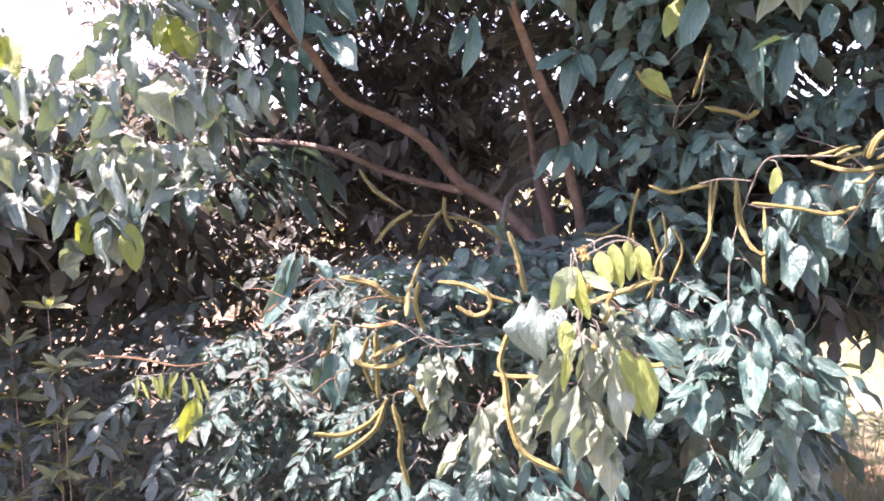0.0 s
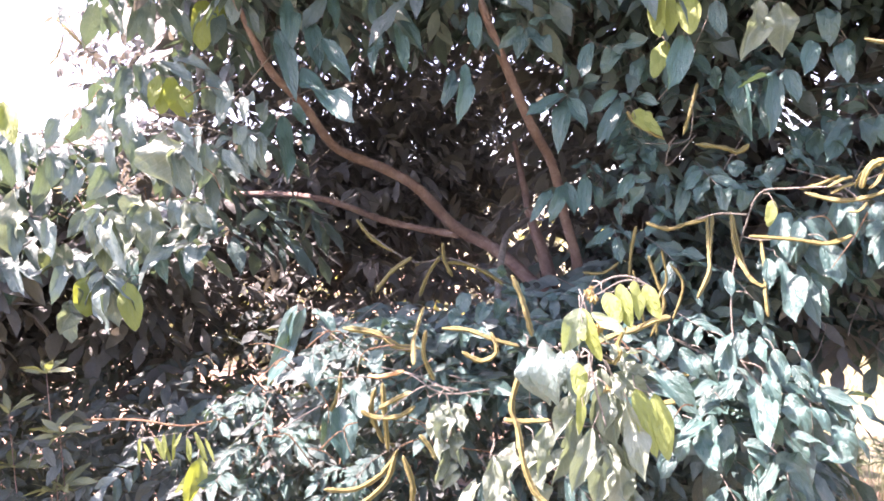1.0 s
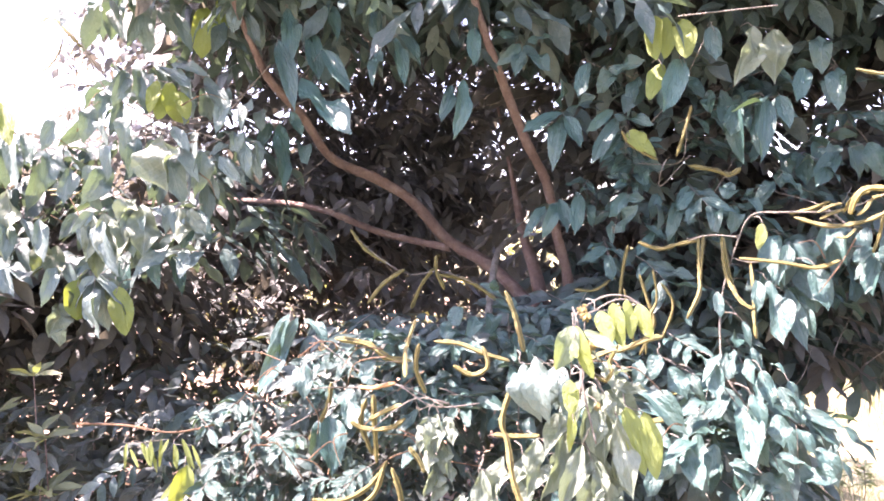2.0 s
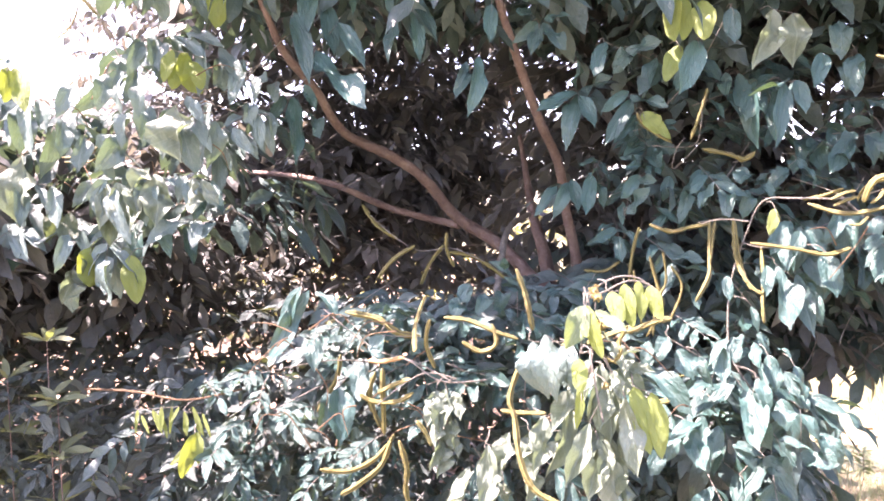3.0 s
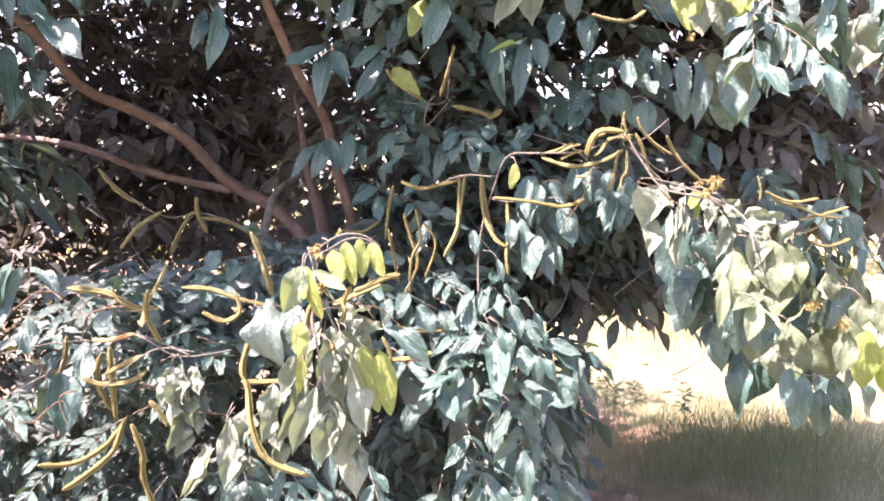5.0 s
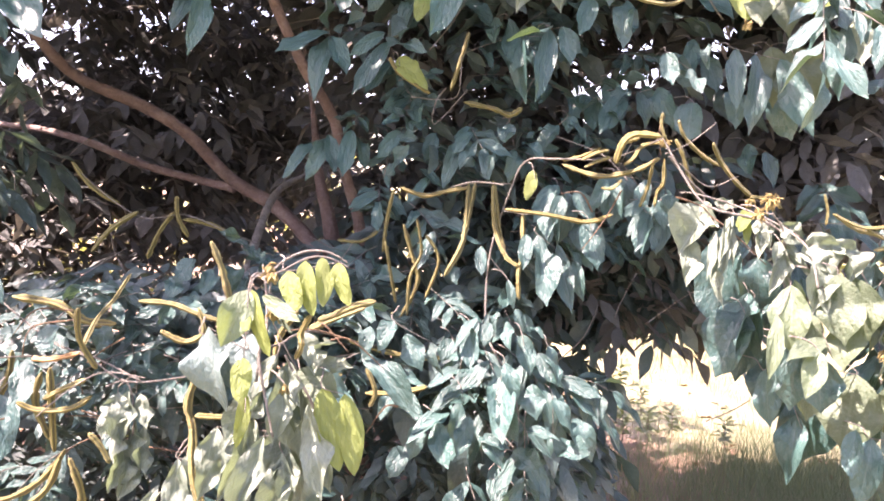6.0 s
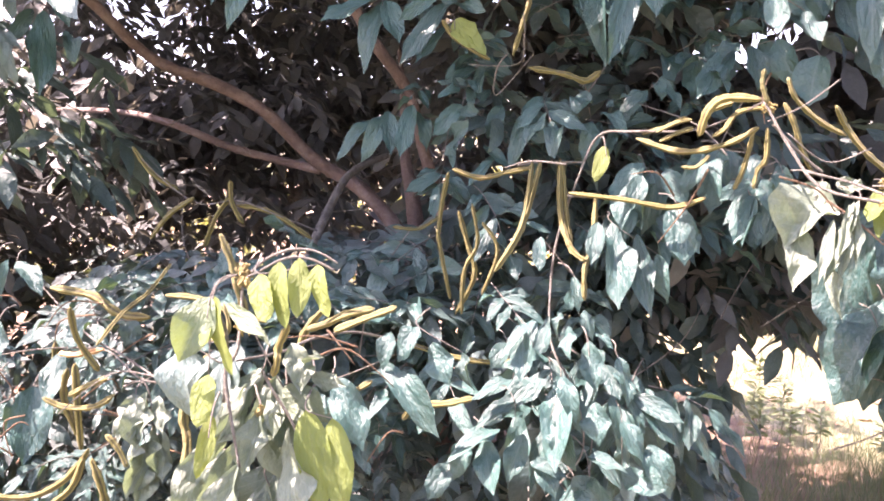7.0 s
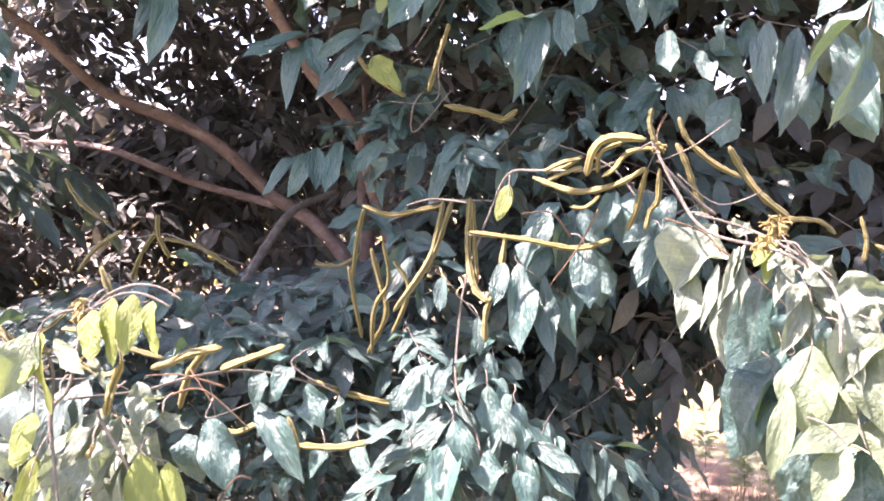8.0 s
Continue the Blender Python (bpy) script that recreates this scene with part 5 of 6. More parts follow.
leaf('limp', (1.043, 1.250, 1.474), [
    ((1.043, 1.250, 1.474), (1.015, 1.220, 1.399), 0.026),
    ((1.049, 1.250, 1.465), (1.039, 1.220, 1.416), 0.023),
    ((1.035, 1.250, 1.469), (1.006, 1.220, 1.443), 0.017)])
leaf('limp', (1.042, 1.200, 1.429), [
    ((1.042, 1.200, 1.429), (1.008, 1.170, 1.345), 0.028),
    ((1.045, 1.200, 1.422), (1.040, 1.170, 1.355), 0.027),
    ((1.048, 1.200, 1.429), (1.084, 1.170, 1.371), 0.015),
    ((1.036, 1.200, 1.432), (1.012, 1.170, 1.397), 0.022),
    ((1.053, 1.200, 1.433), (1.058, 1.170, 1.398), 0.017)])
leaf('pale', (1.033, 1.160, 1.365), [
    ((1.033, 1.160, 1.365), (1.013, 1.130, 1.269), 0.052),
    ((1.047, 1.170, 1.373), (1.057, 1.140, 1.273), 0.025),
    ((1.006, 1.150, 1.317), (0.976, 1.120, 1.225), 0.024)])
leaf('limp', (1.048, 1.210, 1.462), [
    ((1.048, 1.210, 1.462), (1.073, 1.180, 1.432), 0.037),
    ((1.074, 1.170, 1.449), (1.095, 1.140, 1.385), 0.066),
    ((1.090, 1.150, 1.411), (1.051, 1.120, 1.326), 0.049),
    ((1.066, 1.140, 1.378), (1.066, 1.110, 1.323), 0.019),
    ((1.104, 1.160, 1.438), (1.130, 1.130, 1.369), 0.066)])
leaf('dull', (1.083, 1.120, 1.388), [
    ((1.083, 1.120, 1.388), (1.076, 1.090, 1.282), 0.073),
    ((1.068, 1.150, 1.318), (1.036, 1.120, 1.258), 0.049),
    ((1.068, 1.120, 1.286), (0.979, 1.090, 1.265), 0.037),
    ((1.132, 1.140, 1.379), (1.137, 1.110, 1.282), 0.075),
    ((1.111, 1.120, 1.321), (1.074, 1.090, 1.245), 0.065)])
leaf('pale', (1.043, 1.100, 1.271), [
    ((1.043, 1.100, 1.271), (1.001, 1.070, 1.214), 0.032)])
leaf('limp', (1.377, 1.420, 1.901), [
    ((1.377, 1.420, 1.901), (1.347, 1.390, 1.765), 0.087),
    ((1.448, 1.400, 1.891), (1.414, 1.370, 1.742), 0.116),
    ((1.527, 1.380, 1.878), (1.508, 1.350, 1.735), 0.118),
    ((1.600, 1.380, 1.921), (1.584, 1.350, 1.776), 0.111)])
leaf('dull', (1.223, 1.440, 1.799), [
    ((1.223, 1.440, 1.799), (1.273, 1.410, 1.679), 0.108),
    ((1.130, 1.400, 1.906), (1.103, 1.370, 1.824), 0.070),
    ((1.167, 1.400, 1.908), (1.161, 1.370, 1.821), 0.064)])
leaf('dull', (1.195, 1.460, 1.803), [
    ((1.195, 1.460, 1.803), (1.191, 1.430, 1.696), 0.074),
    ((1.223, 1.460, 1.788), (1.216, 1.430, 1.700), 0.034)])
leaf('mature', (1.235, 1.500, 1.713), [
    ((1.235, 1.500, 1.713), (1.273, 1.470, 1.626), 0.081),
    ((1.084, 1.550, 1.699), (1.049, 1.520, 1.618), 0.072)])
leaf('mature', (1.065, 1.180, 1.256), [
    ((1.065, 1.180, 1.256), (1.028, 1.150, 1.181), 0.089),
    ((1.103, 1.170, 1.241), (1.077, 1.140, 1.167), 0.088),
    ((1.081, 1.330, 1.328), (1.024, 1.300, 1.202), 0.085)])
branch('twig', [(1.021, 1.200, 1.479, 0.0045), (1.043, 1.200, 1.452, 0.0045), (1.051, 1.200, 1.406, 0.0045), (1.054, 1.200, 1.355, 0.0045)])
flower_head((1.045, 1.290, 1.495), 0.014)
leaf('mature', (1.101, 1.340, 1.315), [
    ((1.101, 1.340, 1.315), (1.068, 1.330, 1.158), 0.092),
    ((1.147, 1.340, 1.224), (1.143, 1.330, 1.073), 0.100),
    ((1.063, 1.360, 1.305), (1.028, 1.350, 1.181), 0.080),
    ((1.210, 1.340, 1.142), (1.213, 1.310, 0.991), 0.124)])
leaf('dull', (1.225, 1.220, 1.196), [
    ((1.225, 1.220, 1.196), (1.181, 1.190, 1.065), 0.116),
    ((1.299, 1.220, 1.173), (1.297, 1.190, 1.067), 0.082),
    ((1.131, 1.220, 1.220), (1.119, 1.190, 1.127), 0.082),
    ((1.373, 1.220, 1.205), (1.363, 1.190, 1.088), 0.090)])
leaf('limp', (0.234, 1.160, 1.280), [
    ((0.234, 1.160, 1.280), (0.186, 1.130, 1.198), 0.037),
    ((0.249, 1.160, 1.270), (0.230, 1.130, 1.178), 0.044),
    ((0.264, 1.160, 1.251), (0.265, 1.130, 1.139), 0.044),
    ((0.275, 1.160, 1.231), (0.296, 1.130, 1.119), 0.042),
    ((0.220, 1.160, 1.231), (0.163, 1.130, 1.160), 0.044),
    ((0.202, 1.160, 1.192), (0.160, 1.130, 1.082), 0.046),
    ((0.247, 1.160, 1.171), (0.218, 1.130, 1.081), 0.049),
    ((0.262, 1.160, 1.151), (0.263, 1.130, 1.031), 0.064),
    ((0.292, 1.160, 1.171), (0.307, 1.130, 1.090), 0.043),
    ((0.153, 1.160, 1.182), (0.131, 1.130, 1.092), 0.044),
    ((0.267, 1.160, 1.309), (0.285, 1.130, 1.257), 0.035)])
leaf('dusty', (0.134, 1.180, 1.306), [
    ((0.134, 1.180, 1.306), (0.141, 1.150, 1.212), 0.067),
    ((0.169, 1.180, 1.296), (0.175, 1.150, 1.232), 0.051),
    ((0.198, 1.180, 1.306), (0.184, 1.150, 1.234), 0.048)])
leaf('limp', (0.075, 1.360, 1.057), [
    ((0.075, 1.360, 1.057), (0.086, 1.330, 0.953), 0.049),
    ((0.042, 1.360, 1.022), (-0.009, 1.330, 0.929), 0.032),
    ((0.120, 1.360, 1.091), (0.098, 1.330, 1.010), 0.042),
    ((0.144, 1.360, 1.044), (0.164, 1.330, 0.951), 0.049)])
leaf('limp', (-0.025, 1.400, 1.165), [
    ((-0.025, 1.400, 1.165), (-0.029, 1.370, 1.117), 0.044),
    ((-0.008, 1.400, 1.169), (-0.015, 1.370, 1.083), 0.039),
    ((0.003, 1.400, 1.118), (0.012, 1.370, 1.046), 0.047),
    ((-0.015, 1.400, 1.087), (-0.030, 1.370, 1.007), 0.047),
    ((-0.004, 1.400, 1.064), (-0.017, 1.370, 0.992), 0.037),
    ((0.013, 1.400, 1.106), (0.021, 1.370, 1.034), 0.034),
    ((-0.035, 1.400, 1.155), (-0.042, 1.370, 1.097), 0.029),
    ((0.010, 1.400, 1.162), (0.022, 1.370, 1.112), 0.034),
    ((-0.020, 1.400, 1.121), (-0.032, 1.370, 1.055), 0.042)])
branch('twig', [(-0.044, 1.400, 1.177, 0.0040), (-0.011, 1.400, 1.183, 0.0040), (-0.001, 1.400, 1.130, 0.0040), (-0.008, 1.400, 1.064, 0.0040)])
flower_head((0.984, 1.156, 1.502), 0.026)
flower_head((0.976, 1.170, 1.480), 0.020)
flower_head((1.170, 1.100, 1.262), 0.022)
flower_head((1.221, 1.080, 1.226), 0.026)
flower_head((0.225, 1.120, 1.402), 0.018)
flower_head((1.027, 1.300, 1.802), 0.016)

leaf('young', (-0.913, 1.820, 1.433), [
    ((-0.913, 1.820, 1.433), (-0.906, 1.790, 1.332), 0.067),
    ((-0.815, 1.820, 1.413), (-0.789, 1.790, 1.292), 0.051)])
leaf('dusty', (-0.881, 1.860, 1.434), [
    ((-0.881, 1.860, 1.434), (-0.847, 1.830, 1.302), 0.080),
    ((-0.982, 1.860, 1.344), (-0.992, 1.830, 1.272), 0.061)])
branch('twig', [(-0.802, 1.840, 1.508, 0.0030), (-0.856, 1.840, 1.452, 0.0030), (-0.924, 1.840, 1.429, 0.0030)])

# ---- leaves grown between the placed ones
grow = random.Random(21)


def region(count, kind, x, y, z, long, pairs, out, hang=0.5, face=None):
    for _ in range(count):
        base = (grow.uniform(*x), grow.uniform(*y), grow.uniform(*z))
        way = Vector(out) + Vector((grow.uniform(-0.8, 0.8), grow.uniform(-0.5, 0.5), grow.uniform(-0.4, 0.4)))
        spray(kind, base, way, grow.randint(*pairs), grow.uniform(*long), grow, hang, face)


region(50, "mature", (-0.26, 0.40), (1.62, 1.98), (1.10, 1.36), (0.055, 0.085), (3, 4), (0, -0.7, 0.1), 0.25, (0, -0.5, 0.9))
region(38, "mature", (-0.62, 0.10), (1.55, 1.95), (0.66, 1.12), (0.045, 0.07), (3, 4), (-0.3, -0.7, 0), 0.5)
region(24, "mature", (0.45, 1.15), (1.72, 2.0), (1.35, 2.0), (0.08, 0.12), (2, 3), (0.2, -0.6, 0), 0.5)
region(24, "mature", (0.55, 0.85), (1.48, 1.75), (0.7, 1.2), (0.09, 0.13), (2, 3), (0, -0.6, -0.3), 0.9)
region(14, "dusty", (-1.25, -0.55), (1.9, 2.15), (1.45, 2.0), (0.09, 0.13), (2, 3), (-0.3, -0.6, 0), 0.8)
region(18, "mature", (-0.1, 0.40), (1.40, 1.62), (0.7, 1.05), (0.09, 0.13), (2, 3), (0, -0.6, -0.3), 0.9)
region(14, "mature", (1.25, 1.7), (1.5, 1.9), (1.2, 1.8), (0.10, 0.14), (2, 3), (0.2, -0.6, -0.2), 0.8)
region(30, "mature", (0.2, 0.75), (1.62, 1.95), (1.0, 1.3), (0.055, 0.085), (3, 4), (0, -0.7, 0.1), 0.25, (0, -0.5, 0.9))
region(18, "mature", (0.4, 0.95), (1.75, 2.0), (1.48, 1.76), (0.06, 0.09), (2, 3), (0.1, -0.7, 0), 0.4)

region(4, "dull", (1.15, 1.45), (1.2, 1.40), (1.25, 1.5), (0.10, 0.14), (1, 2), (0.2, -0.3, -0.6), 1.3)
region(9, "mature", (1.25, 1.5), (1.28, 1.45), (1.2, 1.5), (0.11, 0.15), (1, 2), (0.2, -0.3, -0.6), 1.2)

region(9, "mature", (1.14, 1.48), (1.2, 1.34), (1.78, 2.02), (0.10, 0.14), (2, 3), (0.2, -0.3, -0.6), 1.1)

# ---- thin dry twigs among the leaves
brush = random.Random(4)
for lo, hi, n in (((-0.35, 1.6, 1.05), (0.45, 1.95, 1.36), 16), ((-1.2, 1.9, 1.4), (-0.3, 2.3, 2.0), 10), ((-0.6, 2.3, 1.3), (0.6, 2.9, 2.1), 14), ((0.5, 1.5, 0.9), (1.2, 1.8, 1.9), 14)):
    for _ in range(n):
        p_ = Vector([brush.uniform(a, z) for a, z in zip(lo, hi)])
        d_ = Vector((brush.uniform(-1, 1), brush.uniform(-0.5, 0.5), brush.uniform(-0.5, 0.8))).normalized() * brush.uniform(0.12, 0.3)
        m_ = p_ + d_ * 0.5 + Vector((brush.uniform(-0.03, 0.03), 0, brush.uniform(-0.03, 0.03)))
        branch("twig", [(*p_, 0.005), (*m_, 0.004), (*(p_ + d_), 0.0025)])

for lo, hi, n in (((-0.36, 1.36, 1.04), (0.08, 1.52, 1.30), 20), ((0.12, 1.15, 1.20), (0.40, 1.35, 1.38), 5), ((0.78, 1.25, 1.45), (1.0, 1.45, 1.66), 5), ((-1.1, 1.8, 1.6), (-0.6, 1.95, 1.9), 10)):
    for _ in range(n):
        p_ = Vector([brush.uniform(a, z) for a, z in zip(lo, hi)])
        d_ = Vector((brush.uniform(-1, 1), brush.uniform(-0.4, 0.4), brush.uniform(-0.9, 0.4))).normalized() * brush.uniform(0.05, 0.14)
        m_ = p_ + d_ * 0.55 + Vector((brush.uniform(-0.02, 0.02), 0, brush.uniform(0, 0.03)))
        branch("dry_twig", [(*p_, 0.0034), (*m_, 0.0026), (*(p_ + d_), 0.0014)])

# ---- the joined rest of the leaves
deep = random.Random(33)


def sky_gap(p):
    """Two chinks through the crown where the sky shows."""
    if p.y > 1.4 and math.hypot(p.x - 1.57 - 0.578 * (p.y - 2.0), p.z - 1.912 - 0.238 * (p.y - 2.0)) < 0.075 + 0.03 * (p.y - 2.0):
        return True
    return p.y > 1.75 and math.hypot(p.x - 1.05 - 0.526 * (p.y - 2.0), p.z - 1.84 - 0.17 * (p.y - 2.0)) < 0.11 + 0.05 * (p.y - 2.0)


def fill(heap, count, x, y, z, long, pairs, hang=0.6, keep=None, face=None):
    n = 0
    while n < count:
        base = Vector((deep.uniform(*x), deep.uniform(*y), deep.uniform(*z)))
        swell = sum(abs((2 * v - a - e) / (e - a)) ** 4 for v, (a, e) in zip(base, (x, y, z)))
        if swell > 1.25 + 0.6 * noise.noise(base * 2.3):          # a rounded, uneven outline
            continue
        if sky_gap(base) or (keep and not keep(base)):
            continue
        n += 1
        an = deep.uniform(0, 6.283)
        up = Vector(face) if face else Vector((deep.uniform(-0.5, 0.5), deep.uniform(-0.7, 0.3), 0.8))
        _, rows = grown_leaf("", base, (math.cos(an), math.sin(an), deep.uniform(-0.5, 0.3)), deep.randint(*pairs), deep.uniform(*long), up, deep, hang)
        for b, t, w in rows:
            heap.add(b, t, w, up + Vector((deep.uniform(-0.4, 0.4), deep.uniform(-0.4, 0.4), 0)), deep)


def sun_shaft(p):
    """Open places in the top of the crown, through which the sun comes down to the inner leaves."""
    q = p - TO_SUN * p.dot(TO_SUN)
    near_side = p.y < 1.95 and p.x > 0.2
    return p.z > 1.95 and (near_side or p.y > 2.95 or p.x < -1.7) and noise.noise(q * 3.2 + Vector((0.7, 0.2, 0.4))) > (0.14 if near_side else 0.08)


near = Heap(na=6, nc=4)
fill(near, 205, (-0.30, 0.48), (1.72, 2.15), (1.05, 1.33), (0.055, 0.09), (2, 3), 0.3, None, (0, -0.5, 0.9))
fill(near, 330, (-0.85, 0.55), (1.75, 2.2), (0.45, 1.12), (0.045, 0.075), (3, 4))
fill(near, 120, (0.42, 1.35), (1.85, 2.3), (1.2, 2.25), (0.08, 0.12), (2, 3))
fill(near, 70, (0.52, 0.88), (1.6, 2.0), (0.4, 1.2), (0.09, 0.13), (2, 3), 0.9)
fill(near, 190, (0.35, 1.0), (2.15, 2.7), (0.8, 1.5), (0.08, 0.12), (2, 3), 0.7)
fill(near, 330, (0.86, 1.16), (2.1, 2.6), (0.2, 1.05), (0.08, 0.12), (2, 3), 0.8)
fill(near, 300, (0.90, 1.28), (2.55, 3.0), (0.0, 0.68), (0.08, 0.12), (2, 3), 0.6)
fill(near, 72, (-1.7, -0.45), (2.05, 2.4), (1.5, 1.88), (0.09, 0.13), (2, 3), 0.8)
# overhang, mostly above the view, added to shade the leaves under it
fill(near, 720, (-0.85, 2.0), (1.55, 2.4), (2.1, 2.7), (0.08, 0.13), (2, 3), 0.8, lambda p: (p.y > 1.64 or not -0.35 < p.x < 0.55) and not sun_shaft(p))
fill(near, 330, (0.95, 1.85), (2.3, 2.9), (1.02, 1.65), (0.09, 0.13), (2, 3), 0.8)
tagged(part("foliage", near.mesh("foliage", INNER), tree, Matrix.Translation(-FOOT), "dense dark green leaflets behind the outer leaves"), kind="stuff")

crown = Heap(na=4, nc=2)


def in_crown(p):
    """The shell of the crown, open towards the walk and up on its near left side."""
    r = math.sqrt(((p.x + 0.1) / 2.9) ** 2 + ((p.y - 2.95) / 1.55) ** 2 + ((p.z - 1.7) / 1.75) ** 2)
    r += 0.10 * noise.noise(p * 1.3)
    if not 0.45 < r < 1.0 or p.z < ((1.36 if p.y > 2.8 and p.x > -1.9 else 1.15) if p.x < 0.3 else 1.05) + 0.25 * noise.noise((p.x, p.y, 4)):
        return False
    if p.y < 1.6 or (p.x > 0.5 and p.y > 3.2) or (p.y < 2.75 and p.z < 2.3):
        return False
    if p.x < 0.2 and p.y > 2.7 and deep.random() < 0.1:
        return False
    if sun_shaft(p):
        return False
    return not (p.x < -0.38 * p.y and p.z > 1.4 + 0.2 * p.y)


fill(crown, 6000, (-3.0, 2.8), (1.7, 4.5), (0.6, 3.45), (0.09, 0.14), (2, 3), 0.6, in_crown)
fill(crown, 620, (0.4, 1.5), (2.45, 3.15), (1.4, 2.4), (0.09, 0.13), (2, 3))
# next two: added leaves, mostly out of view, to shade the lower left
fill(crown, 1050, (-3.0, -1.55), (1.3, 2.2), (1.1, 2.35), (0.09, 0.13), (2, 3))
fill(crown, 750, (-2.9, -1.5), (1.4, 2.9), (1.15, 2.0), (0.09, 0.13), (2, 3))
fill(crown, 300, (-1.9, -1.0), (2.35, 3.0), (1.15, 1.9), (0.09, 0.13), (2, 3))
fill(crown, 230, (-1.3, 0.25), (3.1, 3.6), (1.2, 1.9), (0.09, 0.13), (2, 3))
# next two: more unseen leaves on the left, added to block the sun
fill(crown, 320, (-1.8, -1.25), (1.6, 1.95), (1.25, 1.8), (0.09, 0.13), (2, 3))
fill(crown, 420, (-2.6, -1.5), (1.6, 2.2), (1.2, 2.0), (0.09, 0.13), (2, 3))
fill(crown, 220, (-2.0, -0.9), (2.3, 2.9), (1.0, 1.8), (0.09, 0.13), (2, 3))
fill(crown, 480, (0.95, 2.2), (2.1, 3.0), (1.06, 2.2), (0.09, 0.13), (2, 3))
fill(crown, 420, (1.55, 2.6), (1.8, 2.4), (1.3, 2.4), (0.09, 0.13), (2, 3))
fill(crown, 420, (1.8, 3.0), (1.9, 3.2), (1.35, 2.7), (0.09, 0.13), (2, 3))
# unseen leaves overhead, added to shade the upper right
fill(crown, 120, (0.45, 1.6), (1.36, 1.65), (2.25, 2.7), (0.08, 0.13), (2, 3), 0.8, lambda p: not sun_shaft(p))
fill(crown, 220, (-1.1, 0.45), (3.2, 3.7), (1.45, 2.7), (0.08, 0.12), (2, 3))
fill(crown, 150, (-1.7, -0.5), (2.9, 3.5), (0.95, 1.36), (0.06, 0.09), (2, 3), 0.6)
fill(crown, 170, (-1.2, 0.5), (3.2, 3.8), (1.05, 1.36), (0.06, 0.09), (2, 3), 0.6)
fill(crown, 2400, (-3.2, 1.2), (3.4, 4.5), (1.7, 3.6), (0.05, 0.085), (2, 3), 0.6, lambda p: not sun_shaft(p) and not (p.x < -0.5 * p.y and p.z > 1.4 + 0.2 * p.y))
tagged(part("crown", crown.mesh("crown", CROWN), tree, Matrix.Translation(-FOOT), "shaded dark leaves of the inner and far crown, with added unseen leaves that cast shade"), kind="stuff")

# ---- undergrowth beside the tree
SHRUB_NEAR = leaf_material("shrub_blade", (0.022, 0.040, 0.042), (0.062, 0.092, 0.092), (0.17, 0.2, 0.15), (0.2, 0.26, 0.05), 0.40, 0.12)
SMALL = [link_mesh("small_blade", v, q, SHRUB_NEAR, u) for v, u, q in (blade(5, 2, c0, 0.3, 0.15, 60 + k) for k, c0 in enumerate((0.05, 0.2, 0.35)))]
shrub = thing("shrub", (-1.3, 2.5, 0.0), "dark leafy shrub in the shade beside the tree", "shrub")
shade = random.Random(77)
for k in range(7):
    x_, y_ = shade.uniform(-0.9, 1.0), shade.uniform(-0.5, 0.5)
    v, u, q = tube([(x_, y_, -0.02, 0.009), (x_ + shade.uniform(-0.1, 0.1), y_ - 0.05, 0.5, 0.006), (x_ + shade.uniform(-0.2, 0.2), y_ - 0.15, 1.0, 0.003)], 6)
    part("stem", link_mesh("stem", v, q, TWIG, u), shrub)
for k in range(230):
    at = (shade.uniform(-1.45, -0.30), shade.uniform(1.78, 2.0), shade.uniform(0.25, 1.08))
    if at[0] > -0.85 or at[2] > 0.55 + 0.3 * shade.random():
        spray("", at, (shade.uniform(-0.8, 0.8), -0.7, shade.uniform(-0.3, 0.3)), 3, shade.uniform(0.045, 0.07), shade, 0.3,
              (shade.uniform(-0.3, 0.3), -0.4, 0.9), shrub, SMALL)
bush = Heap(0.2, 0.2, 0.1)
fill(bush, 1500, (-3.2, -0.3), (2.1, 3.4), (0.0, 1.2), (0.06, 0.10), (2, 3), 0.3)
fill(bush, 900, (-0.6, 1.35), (2.6, 3.5), (0.0, 0.95), (0.06, 0.10), (2, 3), 0.4)
fill(bush, 800, (-3.4, -0.3), (3.0, 3.8), (0.0, 1.25), (0.06, 0.10), (2, 3), 0.4)
tagged(part("foliage", bush.mesh("foliage", SHRUB_LEAF), shrub, Matrix.Translation((1.3, -2.5, 0))), kind="stuff")

thicket = thing("thicket", (-0.8, 4.8, 0.0), "sunlit thin scrub behind the tree", "shrub")
scrub = Heap(0.2, 0.3, 0.2, 4, 2)
for k in range(14):
    x_, y_ = shade.uniform(-2.8, 1.4), shade.uniform(-0.4, 0.5)
    v, u, q = tube([(x_, y_, -0.02, 0.014), (x_ + shade.uniform(-0.15, 0.15), y_ - 0.05, 0.8, 0.010), (x_ + shade.uniform(-0.4, 0.4), y_, 1.8, 0.004)], 6)
    part("stem", link_mesh("stem", v, q, TWIG, u), thicket)
fill(scrub, 1000, (-4.0, 1.0), (4.2, 5.6), (0.1, 2.1), (0.06, 0.12), (2, 3), 0.4)
# ---- distance
hedge = thing("hedge", (0, 9.0, 0.0), "sunlit scrub and hedge beyond the clearing", "hedge")
far_heap = Heap(0.2, 0.2, 0.1, 3, 2)
fill(far_heap, 1200, (-10, 12), (8.0, 10.5), (0.0, 2.8), (0.16, 0.30), (2, 3), 0.4, lambda p: p.z < 1.7 + 0.9 * noise.noise((p.x * 0.5, p.y * 0.5, 0)))
tagged(part("foliage", scrub.mesh("foliage", SCRUB_LEAF), thicket, Matrix.Translation((0.8, -4.8, 0))), kind="stuff")
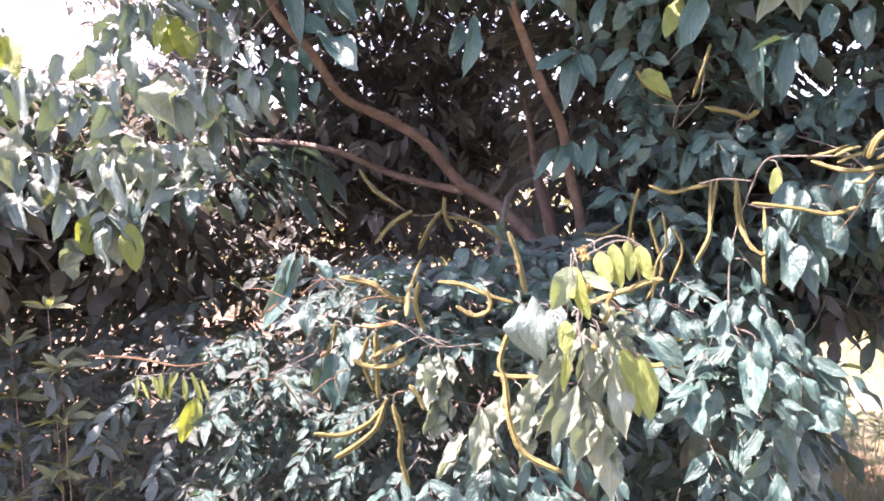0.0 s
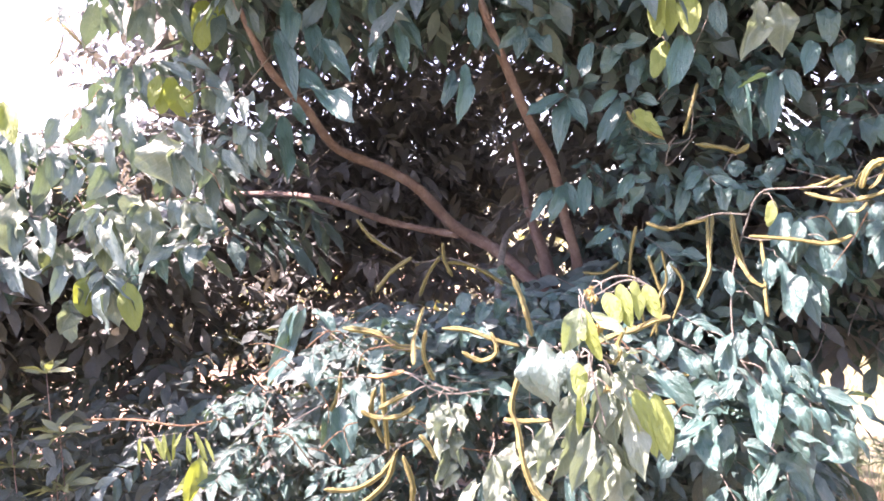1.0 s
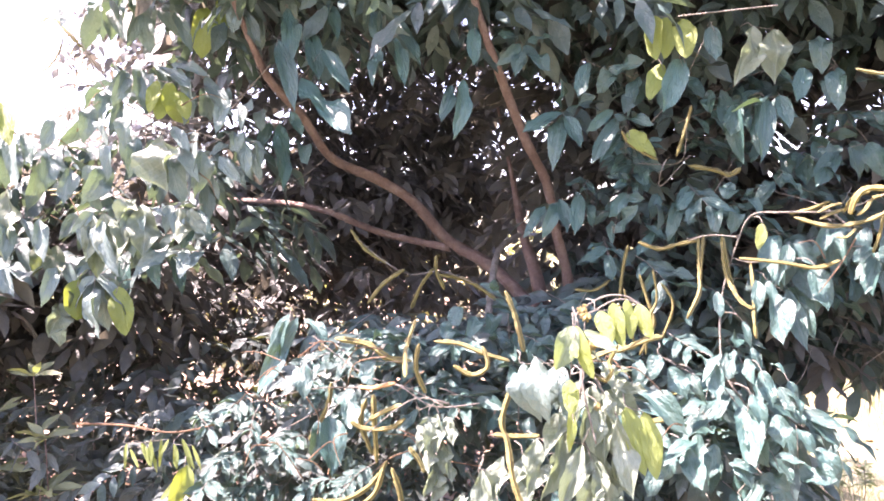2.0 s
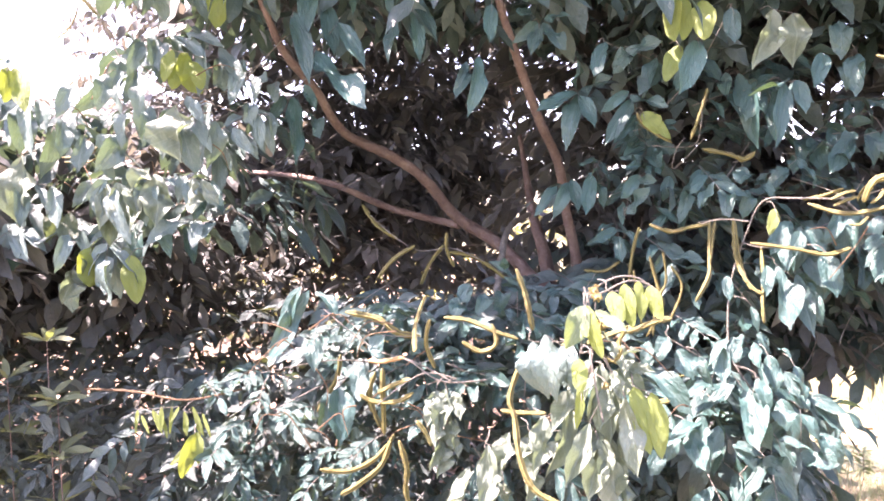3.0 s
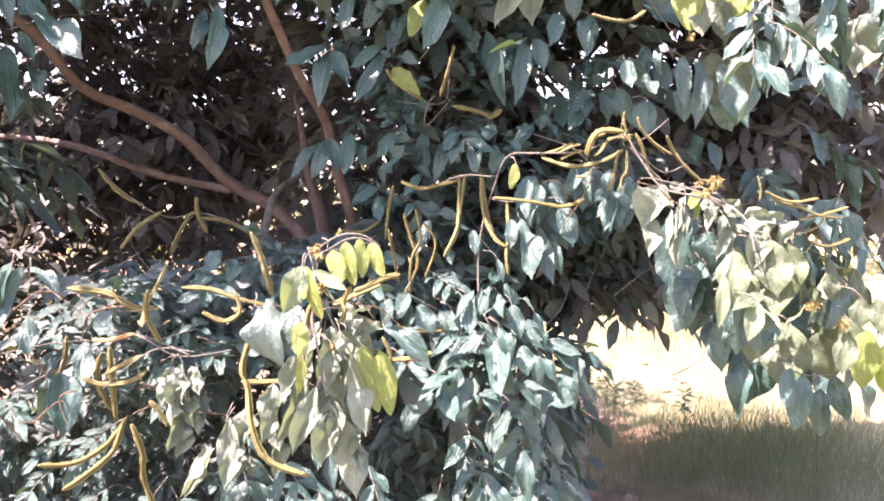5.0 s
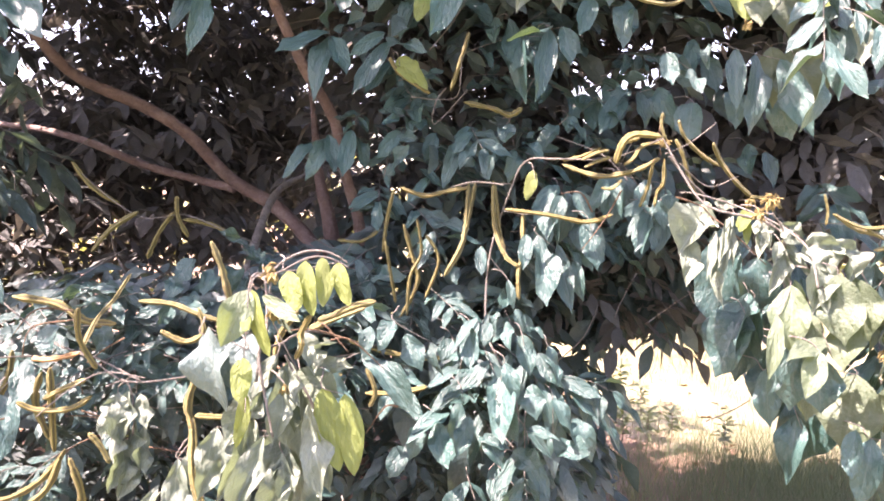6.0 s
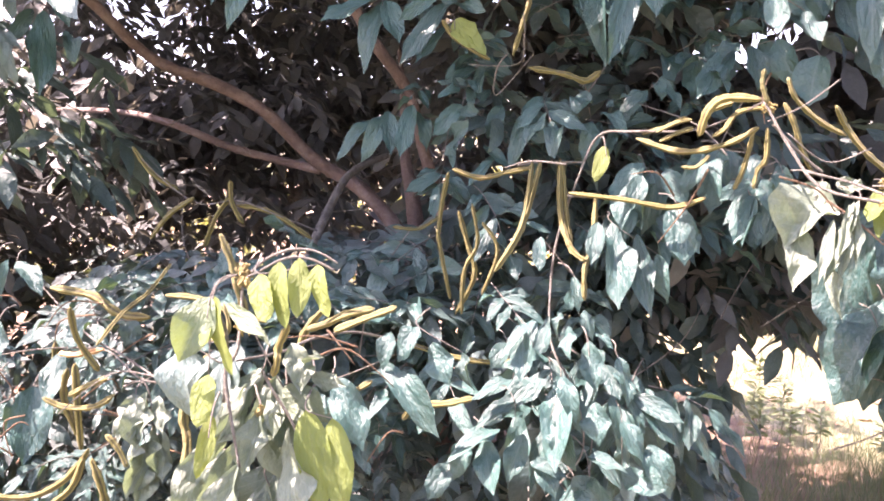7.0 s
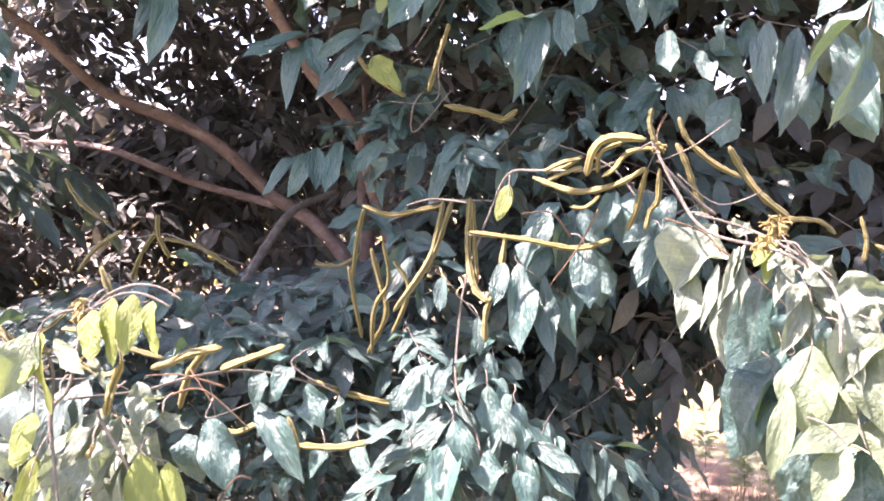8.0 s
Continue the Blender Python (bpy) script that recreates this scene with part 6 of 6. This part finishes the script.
tagged(part("foliage", far_heap.mesh("foliage", FAR_LEAF), hedge, Matrix.Translation((0, -9, 0))), kind="stuff")

# ---- grass, litter and weeds
STRAW = leaf_material("dry_grass", (0.085, 0.105, 0.045), (0.29, 0.28, 0.145), (0.30, 0.29, 0.17), (0.38, 0.36, 0.14), 0.5, 0.25, island=True, dust=0.1)
DEAD = leaf_material("dead_leaf", (0.13, 0.075, 0.05), (0.36, 0.24, 0.16), (0.35, 0.25, 0.16), (0.3, 0.15, 0.05), 0.6, 0.1, island=True, dust=0.2)
turf = Heap(0.5, 0.3, 0.1, 3, 2)
for _ in range(22000):
    x_, y_ = deep.uniform(0.6, 6.5), deep.uniform(3.0, 8.5)
    lush = noise.noise((x_ * 0.9, y_ * 0.9, 7.0))
    if lush < -0.12 or (x_ < 2.3 and lush < 0.15):
        continue
    h_ = deep.uniform(0.05, 0.20) * (1 + lush)
    lean = Vector((deep.uniform(-0.4, 0.4), deep.uniform(-0.4, 0.4), 1))
    b_ = Vector((x_, y_, ground_height(x_, y_) - 0.01))
    turf.add(b_, b_ + lean * h_, 0.0032, (deep.uniform(-1, 1), deep.uniform(-1, 1), 0.2), deep)
tagged(new("grass", turf.mesh("grass", STRAW)), "dry yellow-green grass standing on the sunlit ground", "grass", kind="stuff")

GREEN = leaf_material("green_grass", (0.055, 0.080, 0.045), (0.14, 0.18, 0.10), (0.2, 0.21, 0.14), (0.22, 0.27, 0.1), 0.45, 0.25, island=True, dust=0.05)
tuft = Heap(0.6, 0.3, 0.1, 3, 2)
for _ in range(9000):
    x_, y_ = 2.65 + deep.gauss(0, 0.5), 3.1 + deep.gauss(0, 0.45)
    h_ = deep.uniform(0.05, 0.24)
    b_ = Vector((x_, y_, ground_height(x_, y_) - 0.01))
    tuft.add(b_, b_ + Vector((deep.uniform(-0.5, 0.5), deep.uniform(-0.5, 0.5), 1)) * h_, 0.0022, (deep.uniform(-1, 1), deep.uniform(-1, 1), 0.2), deep)
tagged(new("grass_tuft", tuft.mesh("grass_tuft", GREEN)), "green grass tuft in the shade of the tree", "grass", kind="stuff")

litter = Heap(0.3, 0.4, 0.3, 4, 2)
for _ in range(2600):
    x_, y_ = deep.uniform(-2.6, 3.2), deep.uniform(1.2, 5.5)
    if x_ > 1.3 and deep.random() < 0.75:
        continue
    b_ = Vector((x_, y_, ground_height(x_, y_) + deep.uniform(0.004, 0.02)))
    an = deep.uniform(0, 6.283)
    s_ = deep.uniform(0.05, 0.12)
    litter.add(b_, b_ + Vector((math.cos(an), math.sin(an), deep.uniform(-0.05, 0.25))) * s_, s_ * 0.4, (deep.uniform(-0.3, 0.3), deep.uniform(-0.3, 0.3), 1), deep)
tagged(new("leaf_litter", litter.mesh("leaf_litter", DEAD)), "brown dead leaves strewn on the soil", "leaf litter", kind="stuff")


# ---- saplings and weeds, each a thing of its own
SAP_LEAF = leaf_material("narrow_leaf", (0.07, 0.10, 0.06), (0.17, 0.20, 0.12), (0.36, 0.4, 0.22), (0.35, 0.45, 0.1), 0.38, 0.2)
NARROW = [link_mesh("narrow_blade", v, q, SAP_LEAF, u) for v, u, q in (blade(6, 2, c0, 0.4, 0.1, 40 + k) for k, c0 in enumerate((0.1, 0.3, 0.5)))]


def seedling(name, label, foot, top, whorls, long, rng, stem_r=0.004):
    """An upright young plant: a thin stem, and whorls of narrow leaves up to its top."""
    ob = thing(name, foot, label, "plant", name + "s by the tree")
    foot, top = Vector(foot), Vector(top)
    rise = top - foot
    v, u, q = tube([(0, 0, -0.02, stem_r), (rise.x * 0.3 + 0.02, rise.y * 0.3, rise.z * 0.4, stem_r * 0.8), (*rise, stem_r * 0.5)], 6)
    part("stem", link_mesh("stem", v, q, BARK, u), ob)
    for w in range(whorls):
        s = 1 - w * 0.5 / whorls
        at = Vector((rise.x * s, rise.y * s, rise.z * s))
        n = rng.randint(5, 7)
        for k in range(n):
            an = 6.283 * k / n + rng.uniform(-0.3, 0.3) + w
            d = Vector((math.cos(an), math.sin(an), rng.uniform(0.1, 0.9) - 0.4 * w / whorls)).normalized()
            size = long * rng.uniform(0.7, 1.1)
            part("leaf", rng.choice(NARROW), ob, aim(at, at + d * size, size * rng.uniform(0.16, 0.26), (0, -0.2, 1), size * 0.5))


wild = random.Random(9)
for x_, y_, z_ in ((-0.99, 1.74, 1.20), (-0.955, 1.72, 1.05), (-1.10, 1.76, 1.10), (-0.88, 1.80, 0.80)):
    seedling("sapling", "young sapling with whorls of narrow green leaves", (x_ - 0.03, y_ + 0.05, 0), (x_, y_, z_), 4, 0.085, wild, 0.0025)
for x_, y_, h_, w_ in ((2.15, 3.95, 0.48, 10), (2.08, 3.85, 0.34, 8), (2.26, 3.90, 0.36, 8), (2.20, 3.70, 0.26, 7), (2.02, 3.65, 0.30, 7), (2.38, 3.75, 0.24, 6), (1.98, 4.05, 0.28, 7), (2.55, 3.5, 0.26, 6)):
    seedling("weed", "upright green weed on the sunlit ground", (x_, y_, 0.0), (x_ + 0.02, y_, h_), w_, 0.075, wild, 0.003)
